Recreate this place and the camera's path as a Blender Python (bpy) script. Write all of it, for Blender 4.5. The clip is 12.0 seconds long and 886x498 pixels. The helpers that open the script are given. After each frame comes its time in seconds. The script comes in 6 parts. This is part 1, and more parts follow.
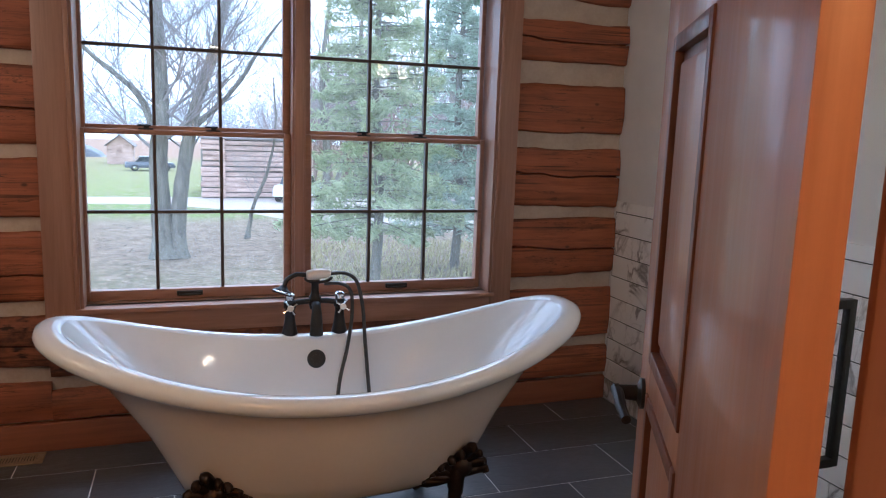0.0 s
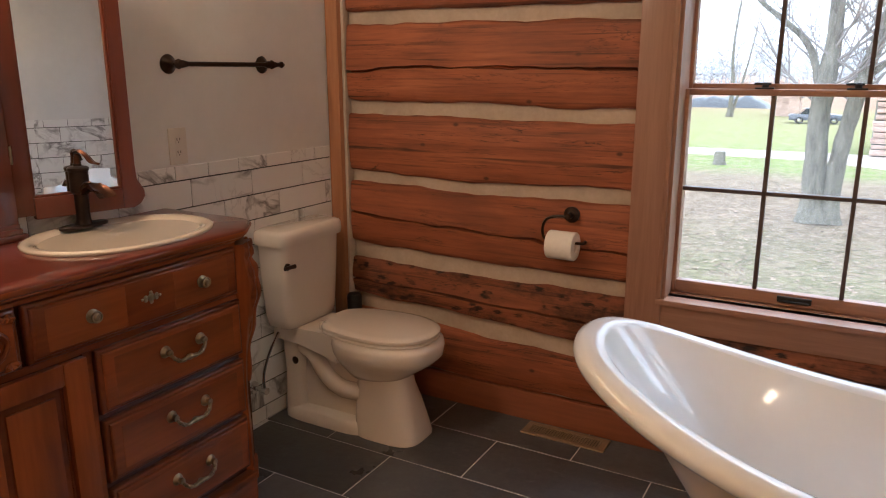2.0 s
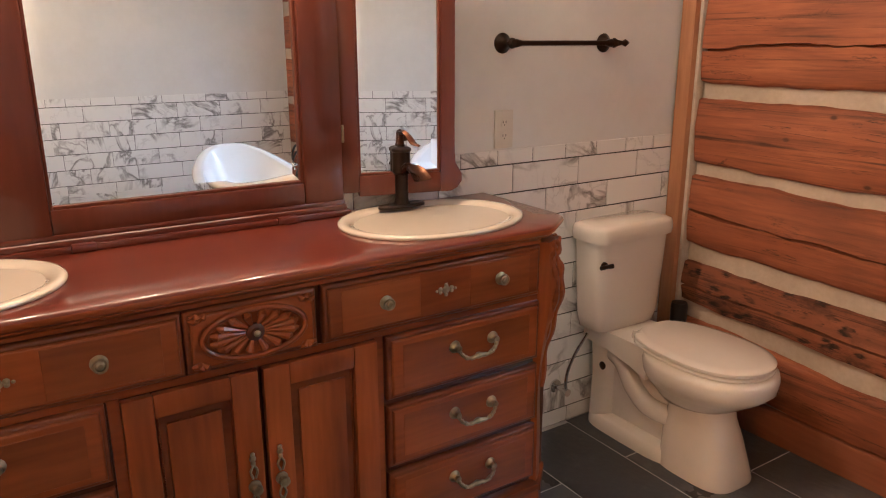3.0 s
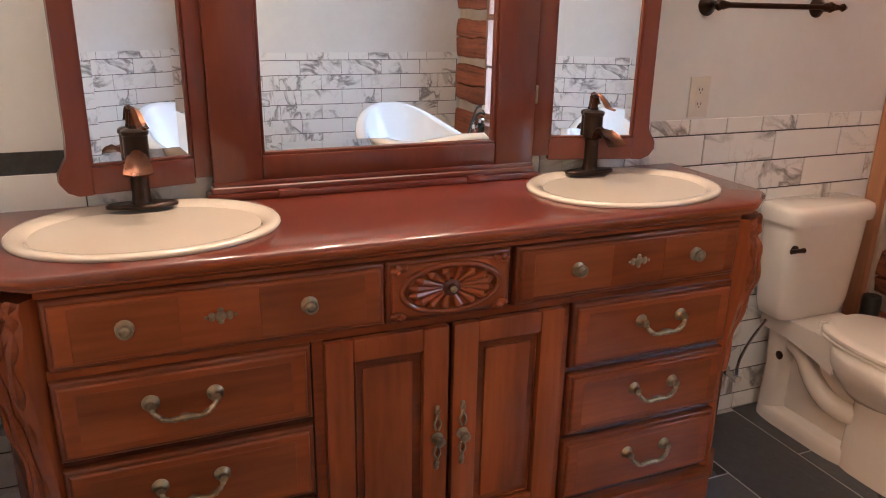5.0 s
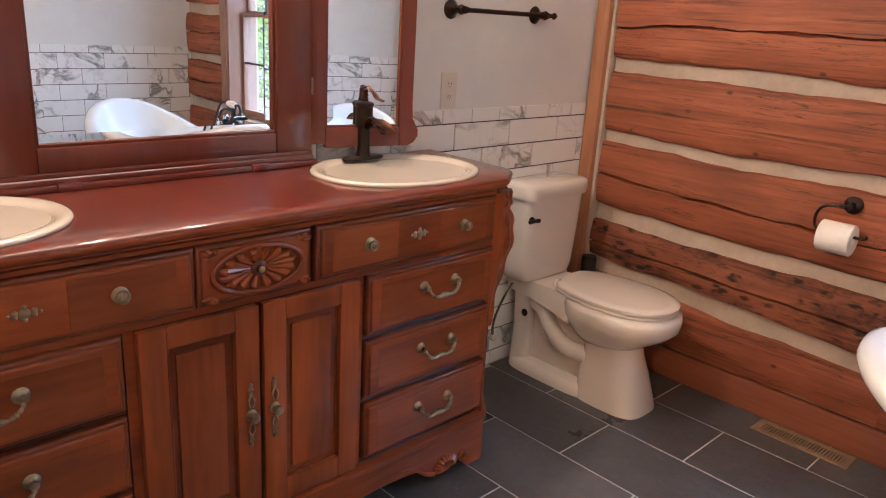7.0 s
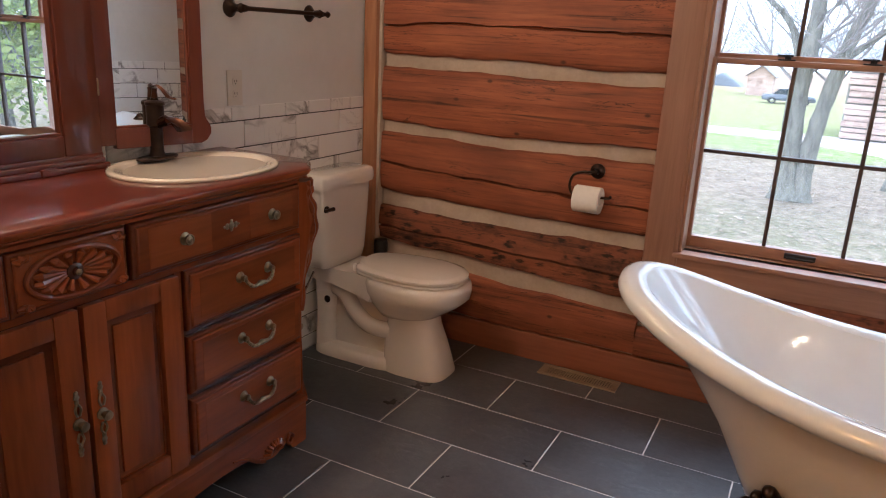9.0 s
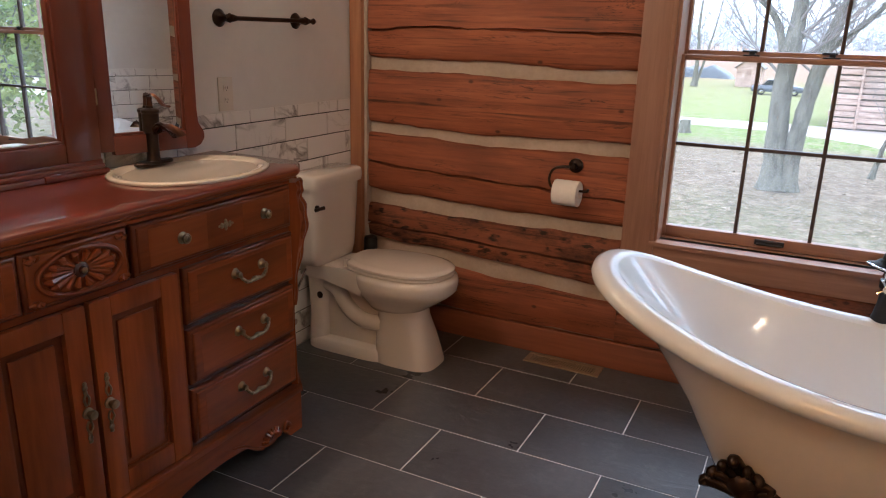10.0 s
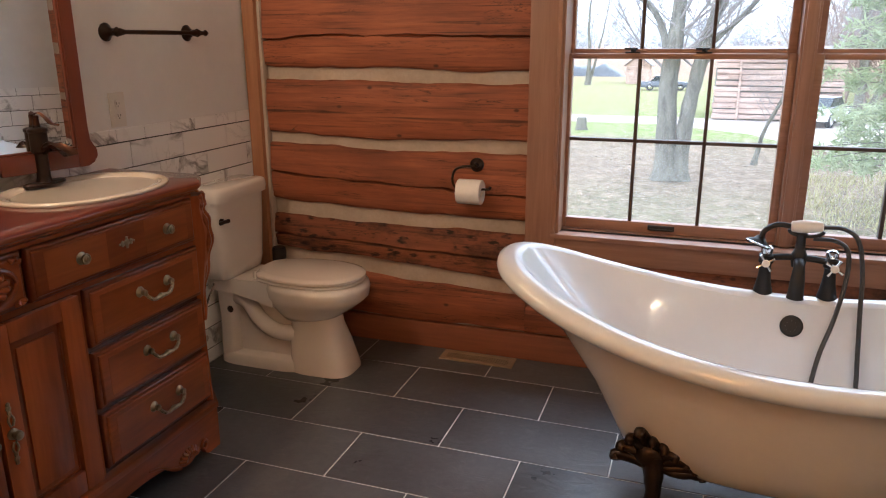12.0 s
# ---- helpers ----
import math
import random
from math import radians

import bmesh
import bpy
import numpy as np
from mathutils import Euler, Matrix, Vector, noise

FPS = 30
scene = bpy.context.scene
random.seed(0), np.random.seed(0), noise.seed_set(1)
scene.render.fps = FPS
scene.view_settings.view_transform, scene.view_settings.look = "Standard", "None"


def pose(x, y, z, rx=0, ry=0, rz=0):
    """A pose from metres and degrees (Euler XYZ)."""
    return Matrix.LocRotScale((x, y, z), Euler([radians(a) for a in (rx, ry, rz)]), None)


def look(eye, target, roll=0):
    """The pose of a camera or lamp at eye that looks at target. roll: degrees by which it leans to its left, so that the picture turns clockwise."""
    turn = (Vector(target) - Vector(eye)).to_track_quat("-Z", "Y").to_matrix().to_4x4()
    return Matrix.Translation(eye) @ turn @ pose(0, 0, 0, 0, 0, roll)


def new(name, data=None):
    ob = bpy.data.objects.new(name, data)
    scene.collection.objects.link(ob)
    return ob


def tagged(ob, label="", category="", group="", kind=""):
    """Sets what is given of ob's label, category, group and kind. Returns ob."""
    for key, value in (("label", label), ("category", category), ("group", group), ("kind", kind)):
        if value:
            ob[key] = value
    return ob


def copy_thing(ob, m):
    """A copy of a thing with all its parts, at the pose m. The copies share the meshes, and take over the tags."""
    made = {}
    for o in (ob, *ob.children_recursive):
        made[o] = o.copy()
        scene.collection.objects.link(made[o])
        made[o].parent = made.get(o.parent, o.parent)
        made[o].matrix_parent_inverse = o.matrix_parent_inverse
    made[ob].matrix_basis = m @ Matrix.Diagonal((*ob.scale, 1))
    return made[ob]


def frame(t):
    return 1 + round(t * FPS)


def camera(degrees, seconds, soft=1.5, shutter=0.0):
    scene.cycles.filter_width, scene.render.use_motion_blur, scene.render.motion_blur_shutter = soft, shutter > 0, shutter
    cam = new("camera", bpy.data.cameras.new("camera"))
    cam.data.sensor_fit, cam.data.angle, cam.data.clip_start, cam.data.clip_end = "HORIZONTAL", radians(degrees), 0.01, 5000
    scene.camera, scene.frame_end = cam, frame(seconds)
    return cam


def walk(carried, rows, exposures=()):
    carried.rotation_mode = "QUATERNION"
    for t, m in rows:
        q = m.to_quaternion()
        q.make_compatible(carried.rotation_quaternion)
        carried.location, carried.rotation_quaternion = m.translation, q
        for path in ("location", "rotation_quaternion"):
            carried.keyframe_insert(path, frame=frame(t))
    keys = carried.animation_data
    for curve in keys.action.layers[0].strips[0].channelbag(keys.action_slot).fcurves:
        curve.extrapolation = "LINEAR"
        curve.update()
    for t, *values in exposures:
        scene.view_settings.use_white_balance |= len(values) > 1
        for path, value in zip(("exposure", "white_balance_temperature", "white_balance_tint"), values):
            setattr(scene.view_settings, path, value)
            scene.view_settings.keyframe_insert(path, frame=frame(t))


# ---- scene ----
cam = camera(62.3, 12.0, soft=1.1)
PATH = [
    (0, (0.988, -3.095, 1.403), (1.641, -1.231, 1.088), 2.0),
    (0.5, (1.107, -2.995, 1.452), (1.295, -1.043, 1.059), 2.1),
    (1, (1.213, -2.87, 1.437), (0.938, -0.933, 1.024), 1.1),
    (1.5, (1.171, -2.658, 1.43), (0.581, -0.8, 0.982), 0.5),
    (2, (1.121, -2.415, 1.432), (0.165, -0.724, 0.96), -0.1),
    (2.5, (1.073, -2.216, 1.457), (-0.255, -0.808, 0.952), 0.3),
    (3, (1.02, -2.151, 1.458), (-0.596, -1.105, 0.916), -0.1),
    (3.5, (1.019, -2.127, 1.472), (-0.772, -1.454, 0.892), -0.7),
    (3.7, (1.015, -2.137, 1.466), (-0.793, -1.522, 0.871), -0.5),
    (5.3, (0.917, -2.295, 1.434), (-0.791, -1.48, 0.788), 2.1),
    (5.5, (0.936, -2.299, 1.431), (-0.725, -1.394, 0.783), 2.5),
    (6, (0.917, -2.391, 1.415), (-0.597, -1.25, 0.778), 3.3),
    (6.5, (0.953, -2.46, 1.427), (-0.469, -1.195, 0.81), 3.2),
    (6.7, (0.961, -2.482, 1.426), (-0.431, -1.182, 0.816), 3.4),
    (8.3, (1.057, -2.543, 1.438), (-0.078, -1.006, 0.845), 3.2),
    (8.5, (1.029, -2.575, 1.428), (-0.009, -0.971, 0.836), 3.3),
    (9, (0.986, -2.705, 1.403), (0.12, -0.992, 0.841), 2.9),
    (9.5, (1.03, -2.761, 1.412), (0.172, -1.046, 0.843), 2.0),
    (10, (1.078, -2.803, 1.424), (0.224, -1.085, 0.859), 1.6),
    (10.5, (1.093, -2.832, 1.421), (0.224, -1.114, 0.878), 1.1),
    (11, (1.101, -2.827, 1.427), (0.223, -1.116, 0.879), 0.7),
    (11.5, (1.106, -2.827, 1.428), (0.26, -1.097, 0.89), 0.1),
    (12, (1.108, -2.844, 1.421), (0.473, -1.028, 0.875), -0.2),
]
EXPOSURE = [(0, 1.15, 4550, 10), (0.5, 1.25, 4700, 10), (1.0, 1.25, 4850, 10), (2.0, 1.5, 5200, 10), (3.0, 2.25, 5050, 10), (3.5, 2.38, 4950, 10), (5.5, 2.42, 4700, 10), (6.5, 2.48, 4600, 10), (8.5, 1.92, 4650, 10), (9.0, 1.65, 4850, 10), (9.5, 1.42, 4900, 10), (10.5, 1.52, 5000, 10), (12, 1.6, 5100, 10)]
walk(cam, [(t, look(eye, target, roll)) for t, eye, target, roll in PATH], EXPOSURE)

# ---- light ----
world = bpy.data.worlds.new("overcast_sky")
scene.world = world
world.use_nodes = True
wn = world.node_tree
sky = wn.nodes.new("ShaderNodeTexSky")
sky.sky_type, sky.sun_disc = "NISHITA", False
sky.sun_elevation, sky.sun_rotation = radians(38), radians(200)
sky.air_density, sky.dust_density, sky.ozone_density = 1.0, 3.0, 1.0
cloud = wn.nodes.new("ShaderNodeMix")
cloud.data_type = "RGBA"
cloud.inputs[0].default_value = 0.88
cloud.inputs[7].default_value = (12.0, 12.0, 12.1, 1)
wn.links.new(sky.outputs["Color"], cloud.inputs[6])
wn.links.new(cloud.outputs[2], wn.nodes["Background"].inputs["Color"])
wn.nodes["Background"].inputs["Strength"].default_value = 0.14
sun = new("sun", bpy.data.lights.new("sun", "SUN"))
sun.data.energy, sun.data.angle, sun.data.color = 0.8, radians(25), (1.0, 0.96, 0.9)
sun.matrix_world = look((0, 0, 30), (-9, -25, -5))


def bulb_light(name, at, watts, colour, size):
    l = new(name, bpy.data.lights.new(name, "POINT"))
    l.location = at
    l.data.energy, l.data.color, l.data.shadow_soft_size = watts, colour, size
    return l


WARM = (1.0, 0.66, 0.36)
for y in (-2.1, -1.68, -1.26):
    bulb_light("vanity_bulb_light", (-0.72, y, 2.12), 4.3, WARM, 0.05)
for s in (-1, 1):
    bulb_light("sconce_bulb_light", (2.70 + s * 0.09, -2.50, 1.90), 3.5, WARM, 0.05)
bulb_light("hall_bulb_light", (1.25, -3.95, 2.2), 17, (1.0, 0.40, 0.09), 0.06)

# ---- small builders ----
WORLD = {}


def thing(name, loc, label, category, group="", kind=""):
    ob = new(name)
    ob.location = loc
    WORLD[ob] = Matrix.Translation(loc)
    return tagged(ob, label, category, group, kind)


def part(name, bm, material, parent=None, label="", angle=35):
    """One mesh object, its geometry in world coordinates, under a thing or a part."""
    bmesh.ops.recalc_face_normals(bm, faces=bm.faces)
    me = bpy.data.meshes.new(name)
    bm.to_mesh(me)
    bm.free()
    for p in me.polygons:
        p.use_smooth = True
    me.set_sharp_from_angle(angle=radians(angle))
    me.materials.append(material)
    ob = new(name, me)
    WORLD[ob] = Matrix.Identity(4)
    if parent is not None:
        ob.parent = parent
        ob.matrix_parent_inverse = WORLD[parent].inverted()
    if label:
        ob["label"] = label
    return ob


def share(name, me, at, parent):
    """One more piece on mesh data that its alikes share."""
    ob = new(name, me)
    ob.parent = parent
    ob.matrix_parent_inverse = WORLD[parent].inverted()
    ob.location = at
    return ob


def plain_mesh(name, bm, material):
    bmesh.ops.recalc_face_normals(bm, faces=bm.faces)
    me = bpy.data.meshes.new(name)
    bm.to_mesh(me)
    bm.free()
    me.materials.append(material)
    return me


def box(bm, x0, x1, y0, y1, z0, z1, b=0.0, seg=2, m=None):
    r = bmesh.ops.create_cube(bm, size=1.0)
    vs = r["verts"]
    for v in vs:
        v.co = Vector(((x0 + x1) / 2 + v.co.x * (x1 - x0), (y0 + y1) / 2 + v.co.y * (y1 - y0), (z0 + z1) / 2 + v.co.z * (z1 - z0)))
    es = list({e for v in vs for e in v.link_edges})
    if b > 0:
        r = bmesh.ops.bevel(bm, geom=es, offset=b, segments=seg, profile=0.6, affect="EDGES")
        vs = list({v for f in r["faces"] for v in f.verts} | {v for v in vs if v.is_valid})
    if m is not None:
        for v in vs:
            v.co = m @ v.co
    return bm


def B(*a, **k):
    return box(bmesh.new(), *a, **k)


def loft(bm, rings, cap0=True, cap1=True, closed=True):
    rows = [[bm.verts.new(p) for p in ring] for ring in rings]
    n = len(rows[0])
    for a, b in zip(rows, rows[1:]):
        for i in range(n if closed else n - 1):
            j = (i + 1) % n
            bm.faces.new((a[i], a[j], b[j], b[i]))
    if cap0:
        bm.faces.new(rows[0][::-1])
    if cap1:
        bm.faces.new(rows[-1])
    return bm


def tube(bm, pts, r, n=8, closed=False):
    pts = [Vector(p) for p in pts]
    rs = r if isinstance(r, (list, tuple)) else [r] * len(pts)
    rings, side = [], None
    for i, p in enumerate(pts):
        a, b = (pts[i - 1], pts[(i + 1) % len(pts)]) if closed else (pts[max(i - 1, 0)], pts[min(i + 1, len(pts) - 1)])
        way = (b - a).normalized()
        if side is None:
            side = way.orthogonal().normalized()
        side = (side - way * side.dot(way)).normalized()
        up = way.cross(side)
        rings.append([p + (side * math.cos(k * math.tau / n) + up * math.sin(k * math.tau / n)) * rs[i] for k in range(n)])
    if closed:
        return loft(bm, rings + [rings[0]], False, False)
    return loft(bm, rings)


def curve_pts(ctrl, steps=6):
    """A smooth line through points (Catmull-Rom)."""
    p = [Vector(c) for c in ctrl]
    p = [p[0] * 2 - p[1]] + p + [p[-1] * 2 - p[-2]]
    out = []
    for i in range(1, len(p) - 2):
        for k in range(steps):
            u = k / steps
            out.append(0.5 * (2 * p[i] + (p[i + 1] - p[i - 1]) * u + (2 * p[i - 1] - 5 * p[i] + 4 * p[i + 1] - p[i + 2]) * u * u
                              + (3 * p[i] - p[i - 1] - 3 * p[i + 1] + p[i + 2]) * u ** 3))
    return out + [p[-2]]


def lathe(bm, prof, c=(0, 0, 0), way=(0, 0, 1), n=20):
    """A turned shape: radii and heights along way from c."""
    way = Vector(way).normalized()
    side = way.orthogonal().normalized()
    up = way.cross(side)
    c = Vector(c)
    rings = [[c + way * h + (side * math.cos(k * math.tau / n) + up * math.sin(k * math.tau / n)) * max(r, 1e-4) for k in range(n)] for r, h in prof]
    return loft(bm, rings)


def oval(cx, cy, z, a, b, n=40, e=2.0, a2=None):
    """A level superellipse ring; a2 is the half-length towards -x."""
    out = []
    for k in range(n):
        t = k * math.tau / n
        c, s = math.cos(t), math.sin(t)
        h = a if c >= 0 or a2 is None else a2
        out.append((cx + h * math.copysign(abs(c) ** (2 / e), c), cy + b * math.copysign(abs(s) ** (2 / e), s), z))
    return out


def prism(bm, poly, a, b, to):
    """A polygon of (u, v) drawn out from depth a to b; to(u, v, d) gives the place."""
    return loft(bm, [[to(u, v, a) for u, v in poly], [to(u, v, b) for u, v in poly]])


def rnd(a, b):
    return random.uniform(a, b)


# ---- materials ----
def nodes_of(name):
    m = bpy.data.materials.new(name)
    m.use_nodes = True
    nt = m.node_tree
    return m, nt, nt.nodes["Principled BSDF"]


def link(nt, a, b):
    nt.links.new(a, b)


def coords(nt, scale=(1, 1, 1), jump=0.0):
    """World position, stretched; jump shifts it from object to object."""
    g = nt.nodes.new("ShaderNodeNewGeometry")
    m = nt.nodes.new("ShaderNodeMapping")
    m.inputs["Scale"].default_value = scale
    link(nt, g.outputs["Position"], m.inputs["Vector"])
    if jump:
        o = nt.nodes.new("ShaderNodeObjectInfo")
        mul = nt.nodes.new("ShaderNodeMath")
        mul.operation = "MULTIPLY"
        mul.inputs[1].default_value = jump
        link(nt, o.outputs["Random"], mul.inputs[0])
        add = nt.nodes.new("ShaderNodeVectorMath")
        link(nt, m.outputs["Vector"], add.inputs[0])
        link(nt, mul.outputs[0], add.inputs[1])
        return add.outputs[0]
    return m.outputs["Vector"]


def flat_coords(nt, sx, sz):
    """World x and z as a flat pattern."""
    g, sep, com = nt.nodes.new("ShaderNodeNewGeometry"), nt.nodes.new("ShaderNodeSeparateXYZ"), nt.nodes.new("ShaderNodeCombineXYZ")
    link(nt, g.outputs["Position"], sep.inputs[0])
    for i, (k, scale) in enumerate(((0, sx), (2, sz))):
        m = nt.nodes.new("ShaderNodeMath")
        m.operation = "MULTIPLY"
        m.inputs[1].default_value = scale
        link(nt, sep.outputs[k], m.inputs[0])
        link(nt, m.outputs[0], com.inputs[i])
    return com.outputs[0]


def noise_of(nt, vec, scale, detail=5, rough=0.6, distort=0.0):
    n = nt.nodes.new("ShaderNodeTexNoise")
    n.inputs["Scale"].default_value, n.inputs["Detail"].default_value = scale, detail
    n.inputs["Roughness"].default_value, n.inputs["Distortion"].default_value = rough, distort
    link(nt, vec, n.inputs["Vector"])
    return n.outputs["Fac"]


def ramp(nt, fac, stops):
    r = nt.nodes.new("ShaderNodeValToRGB")
    el = r.color_ramp.elements
    el[0].position, el[0].color = stops[0][0], (*stops[0][1], 1)
    el[1].position, el[1].color = stops[-1][0], (*stops[-1][1], 1)
    for p, c in stops[1:-1]:
        e = el.new(p)
        e.color = (*c, 1)
    link(nt, fac, r.inputs["Fac"])
    return r.outputs["Color"]


def blend(nt, fac, a, b, how="MIX"):
    m = nt.nodes.new("ShaderNodeMix")
    m.data_type, m.blend_type = "RGBA", how
    for v, s in ((fac, m.inputs[0]), (a, m.inputs[6]), (b, m.inputs[7])):
        if isinstance(v, (int, float)):
            s.default_value = v
        elif isinstance(v, tuple):
            s.default_value = (*v, 1)
        else:
            link(nt, v, s)
    return m.outputs[2]


def bump(nt, bsdf, height, strength=0.3, dist=0.004, before=None):
    b = nt.nodes.new("ShaderNodeBump")
    b.inputs["Strength"].default_value, b.inputs["Distance"].default_value = strength, dist
    link(nt, height, b.inputs["Height"])
    if before is not None:
        link(nt, before, b.inputs["Normal"])
    link(nt, b.outputs["Normal"], bsdf.inputs["Normal"])
    return b.outputs["Normal"]


def plain(name, c1, c2, rough=0.5, metal=0.0, scale=8.0, bumps=0.1, dist=0.002, coat=0.0, fine=60.0, stretch=(1, 1, 1), jump=0.0, rough2=None, spec=0.5):
    """A surface of two close colours with coarse and fine variation."""
    m, nt, bs = nodes_of(name)
    v = coords(nt, stretch, jump)
    big, small = noise_of(nt, v, scale, 4), noise_of(nt, v, fine, 3)
    link(nt, blend(nt, 0.25, ramp(nt, big, [(0.3, c1), (0.7, c2)]), ramp(nt, small, [(0.3, c1), (0.7, c2)])), bs.inputs["Base Color"])
    r2 = rough + 0.1 if rough2 is None else rough2
    link(nt, ramp(nt, big, [(0.35, (rough,) * 3), (0.7, (r2,) * 3)]), bs.inputs["Roughness"])
    bs.inputs["Metallic"].default_value, bs.inputs["Coat Weight"].default_value = metal, coat
    bs.inputs["Coat Roughness"].default_value = 0.08
    bs.inputs["Specular IOR Level"].default_value = spec
    if bumps:
        bump(nt, bs, small, bumps, dist)
    return m


def wood(name, dark, mid, pale, along="x", rough=0.45, coat=0.0, grain=1.0, cracks=0.0, bumps=0.25, jump=7.0, coat_rough=0.1, worm=0.0):
    m, nt, bs = nodes_of(name)
    k = {"x": (0.9, 14, 14), "y": (14, 0.9, 14), "z": (14, 14, 0.9)}[along]
    v = coords(nt, tuple(a * grain for a in k), jump)
    w = coords(nt, (1.3, 1.3, 1.3), jump)
    g1, g2, big = noise_of(nt, v, 1.6, 7, 0.65, 0.6), noise_of(nt, v, 6.0, 4), noise_of(nt, w, 2.0, 3)
    col = ramp(nt, g1, [(0.28, dark), (0.5, mid), (0.75, pale)])
    col = blend(nt, 0.35, col, ramp(nt, g2, [(0.3, dark), (0.7, pale)]))
    col = blend(nt, ramp(nt, big, [(0.35, (0, 0, 0)), (0.7, (0.5, 0.5, 0.5))]), col, mid)
    if cracks:
        c = noise_of(nt, v, 0.9, 6, 0.7, 0.8)
        line = nt.nodes.new("ShaderNodeMath")
        line.operation = "ABSOLUTE"
        sub = nt.nodes.new("ShaderNodeMath")
        sub.operation = "SUBTRACT"
        sub.inputs[1].default_value = 0.5
        link(nt, c, sub.inputs[0])
        link(nt, sub.outputs[0], line.inputs[0])
        gate = ramp(nt, noise_of(nt, coords(nt, (1.6, 3, 5), jump), 1.8, 3), [(0.47, (0, 0, 0)), (0.57, (1, 1, 1))])
        mask = blend(nt, 1.0, ramp(nt, line.outputs[0], [(0.0, (cracks,) * 3), (0.010, (0, 0, 0))]), gate, "MULTIPLY")
        col = blend(nt, mask, col, tuple(a * 0.25 for a in dark))
        knots = nt.nodes.new("ShaderNodeTexVoronoi")
        knots.voronoi_dimensions = "2D"
        knots.inputs["Scale"].default_value = 3.4
        link(nt, flat_coords(nt, 0.9, 1.5), knots.inputs["Vector"])
        spot = ramp(nt, knots.outputs["Distance"], [(0.02, (0.8,) * 3), (0.05, (0, 0, 0))])
        spot = blend(nt, 1.0, spot, ramp(nt, noise_of(nt, coords(nt, (1, 1, 1)), 2.6, 2), [(0.47, (0, 0, 0)), (0.56, (1, 1, 1))]), "MULTIPLY")
        col = blend(nt, spot, col, tuple(a * 0.3 for a in dark))
        hair = noise_of(nt, coords(nt, (0.7, 9, 42), jump), 1.5, 5, 0.6, 0.25)
        patch = ramp(nt, noise_of(nt, coords(nt, (1.1, 2, 4), jump), 2.4, 3), [(0.40, (0.25,) * 3), (0.58, (1, 1, 1))])
        check = blend(nt, 1.0, ramp(nt, hair, [(0.36, (0.9,) * 3), (0.455, (0, 0, 0))]), patch, "MULTIPLY")
        col = blend(nt, check, col, tuple(a * 0.45 for a in dark))
        tone = ramp(nt, noise_of(nt, coords(nt, (0.8, 1, 2.6), jump), 1.6, 4), [(0.3, (0.80, 0.76, 0.74)), (0.7, (1.40, 1.40, 1.40))])
        col = blend(nt, 1.0, col, tone, "MULTIPLY")
    if worm:
        bend = nt.nodes.new("ShaderNodeTexNoise")
        bend.inputs["Scale"].default_value, bend.inputs["Detail"].default_value = 24.0, 3
        shift = nt.nodes.new("ShaderNodeVectorMath")
        shift.operation = "MULTIPLY_ADD"
        shift.inputs[1].default_value = (0.05, 0.05, 0.0)
        link(nt, bend.outputs["Color"], shift.inputs[0])
        link(nt, flat_coords(nt, 0.62, 1.25), shift.inputs[2])
        pits = nt.nodes.new("ShaderNodeTexVoronoi")
        pits.voronoi_dimensions = "2D"
        pits.inputs["Scale"].default_value = 19.0
        link(nt, shift.outputs[0], pits.inputs["Vector"])
        few = ramp(nt, noise_of(nt, coords(nt, (2.2, 1, 5.0)), 2.0, 3), [(0.40, (0, 0, 0)), (0.48, (1, 1, 1))])
        size = ramp(nt, noise_of(nt, coords(nt, (1, 1, 1)), 13.0, 2), [(0.38, (0, 0, 0)), (0.52, (1, 1, 1))])
        hole = blend(nt, 1.0, ramp(nt, pits.outputs["Distance"], [(0.16, (worm,) * 3), (0.33, (0, 0, 0))]), few, "MULTIPLY")
        hole = blend(nt, 1.0, hole, size, "MULTIPLY")
        char = ramp(nt, noise_of(nt, coords(nt, (1.5, 1, 3.0)), 1.7, 6, 0.7), [(0.46, (0, 0, 0)), (0.62, (0.9, 0.9, 0.9))])
        col = blend(nt, char, col, tuple(a * 0.28 for a in dark))
        col = blend(nt, hole, col, tuple(a * 0.10 for a in dark))
    link(nt, col, bs.inputs["Base Color"])
    link(nt, ramp(nt, g2, [(0.3, (rough,) * 3), (0.8, (min(rough + 0.15, 1),) * 3)]), bs.inputs["Roughness"])
    bs.inputs["Coat Weight"].default_value, bs.inputs["Coat Roughness"].default_value = coat, coat_rough
    bump(nt, bs, g1, bumps, 0.004, bump(nt, bs, g2, bumps * 0.6, 0.002))
    return m


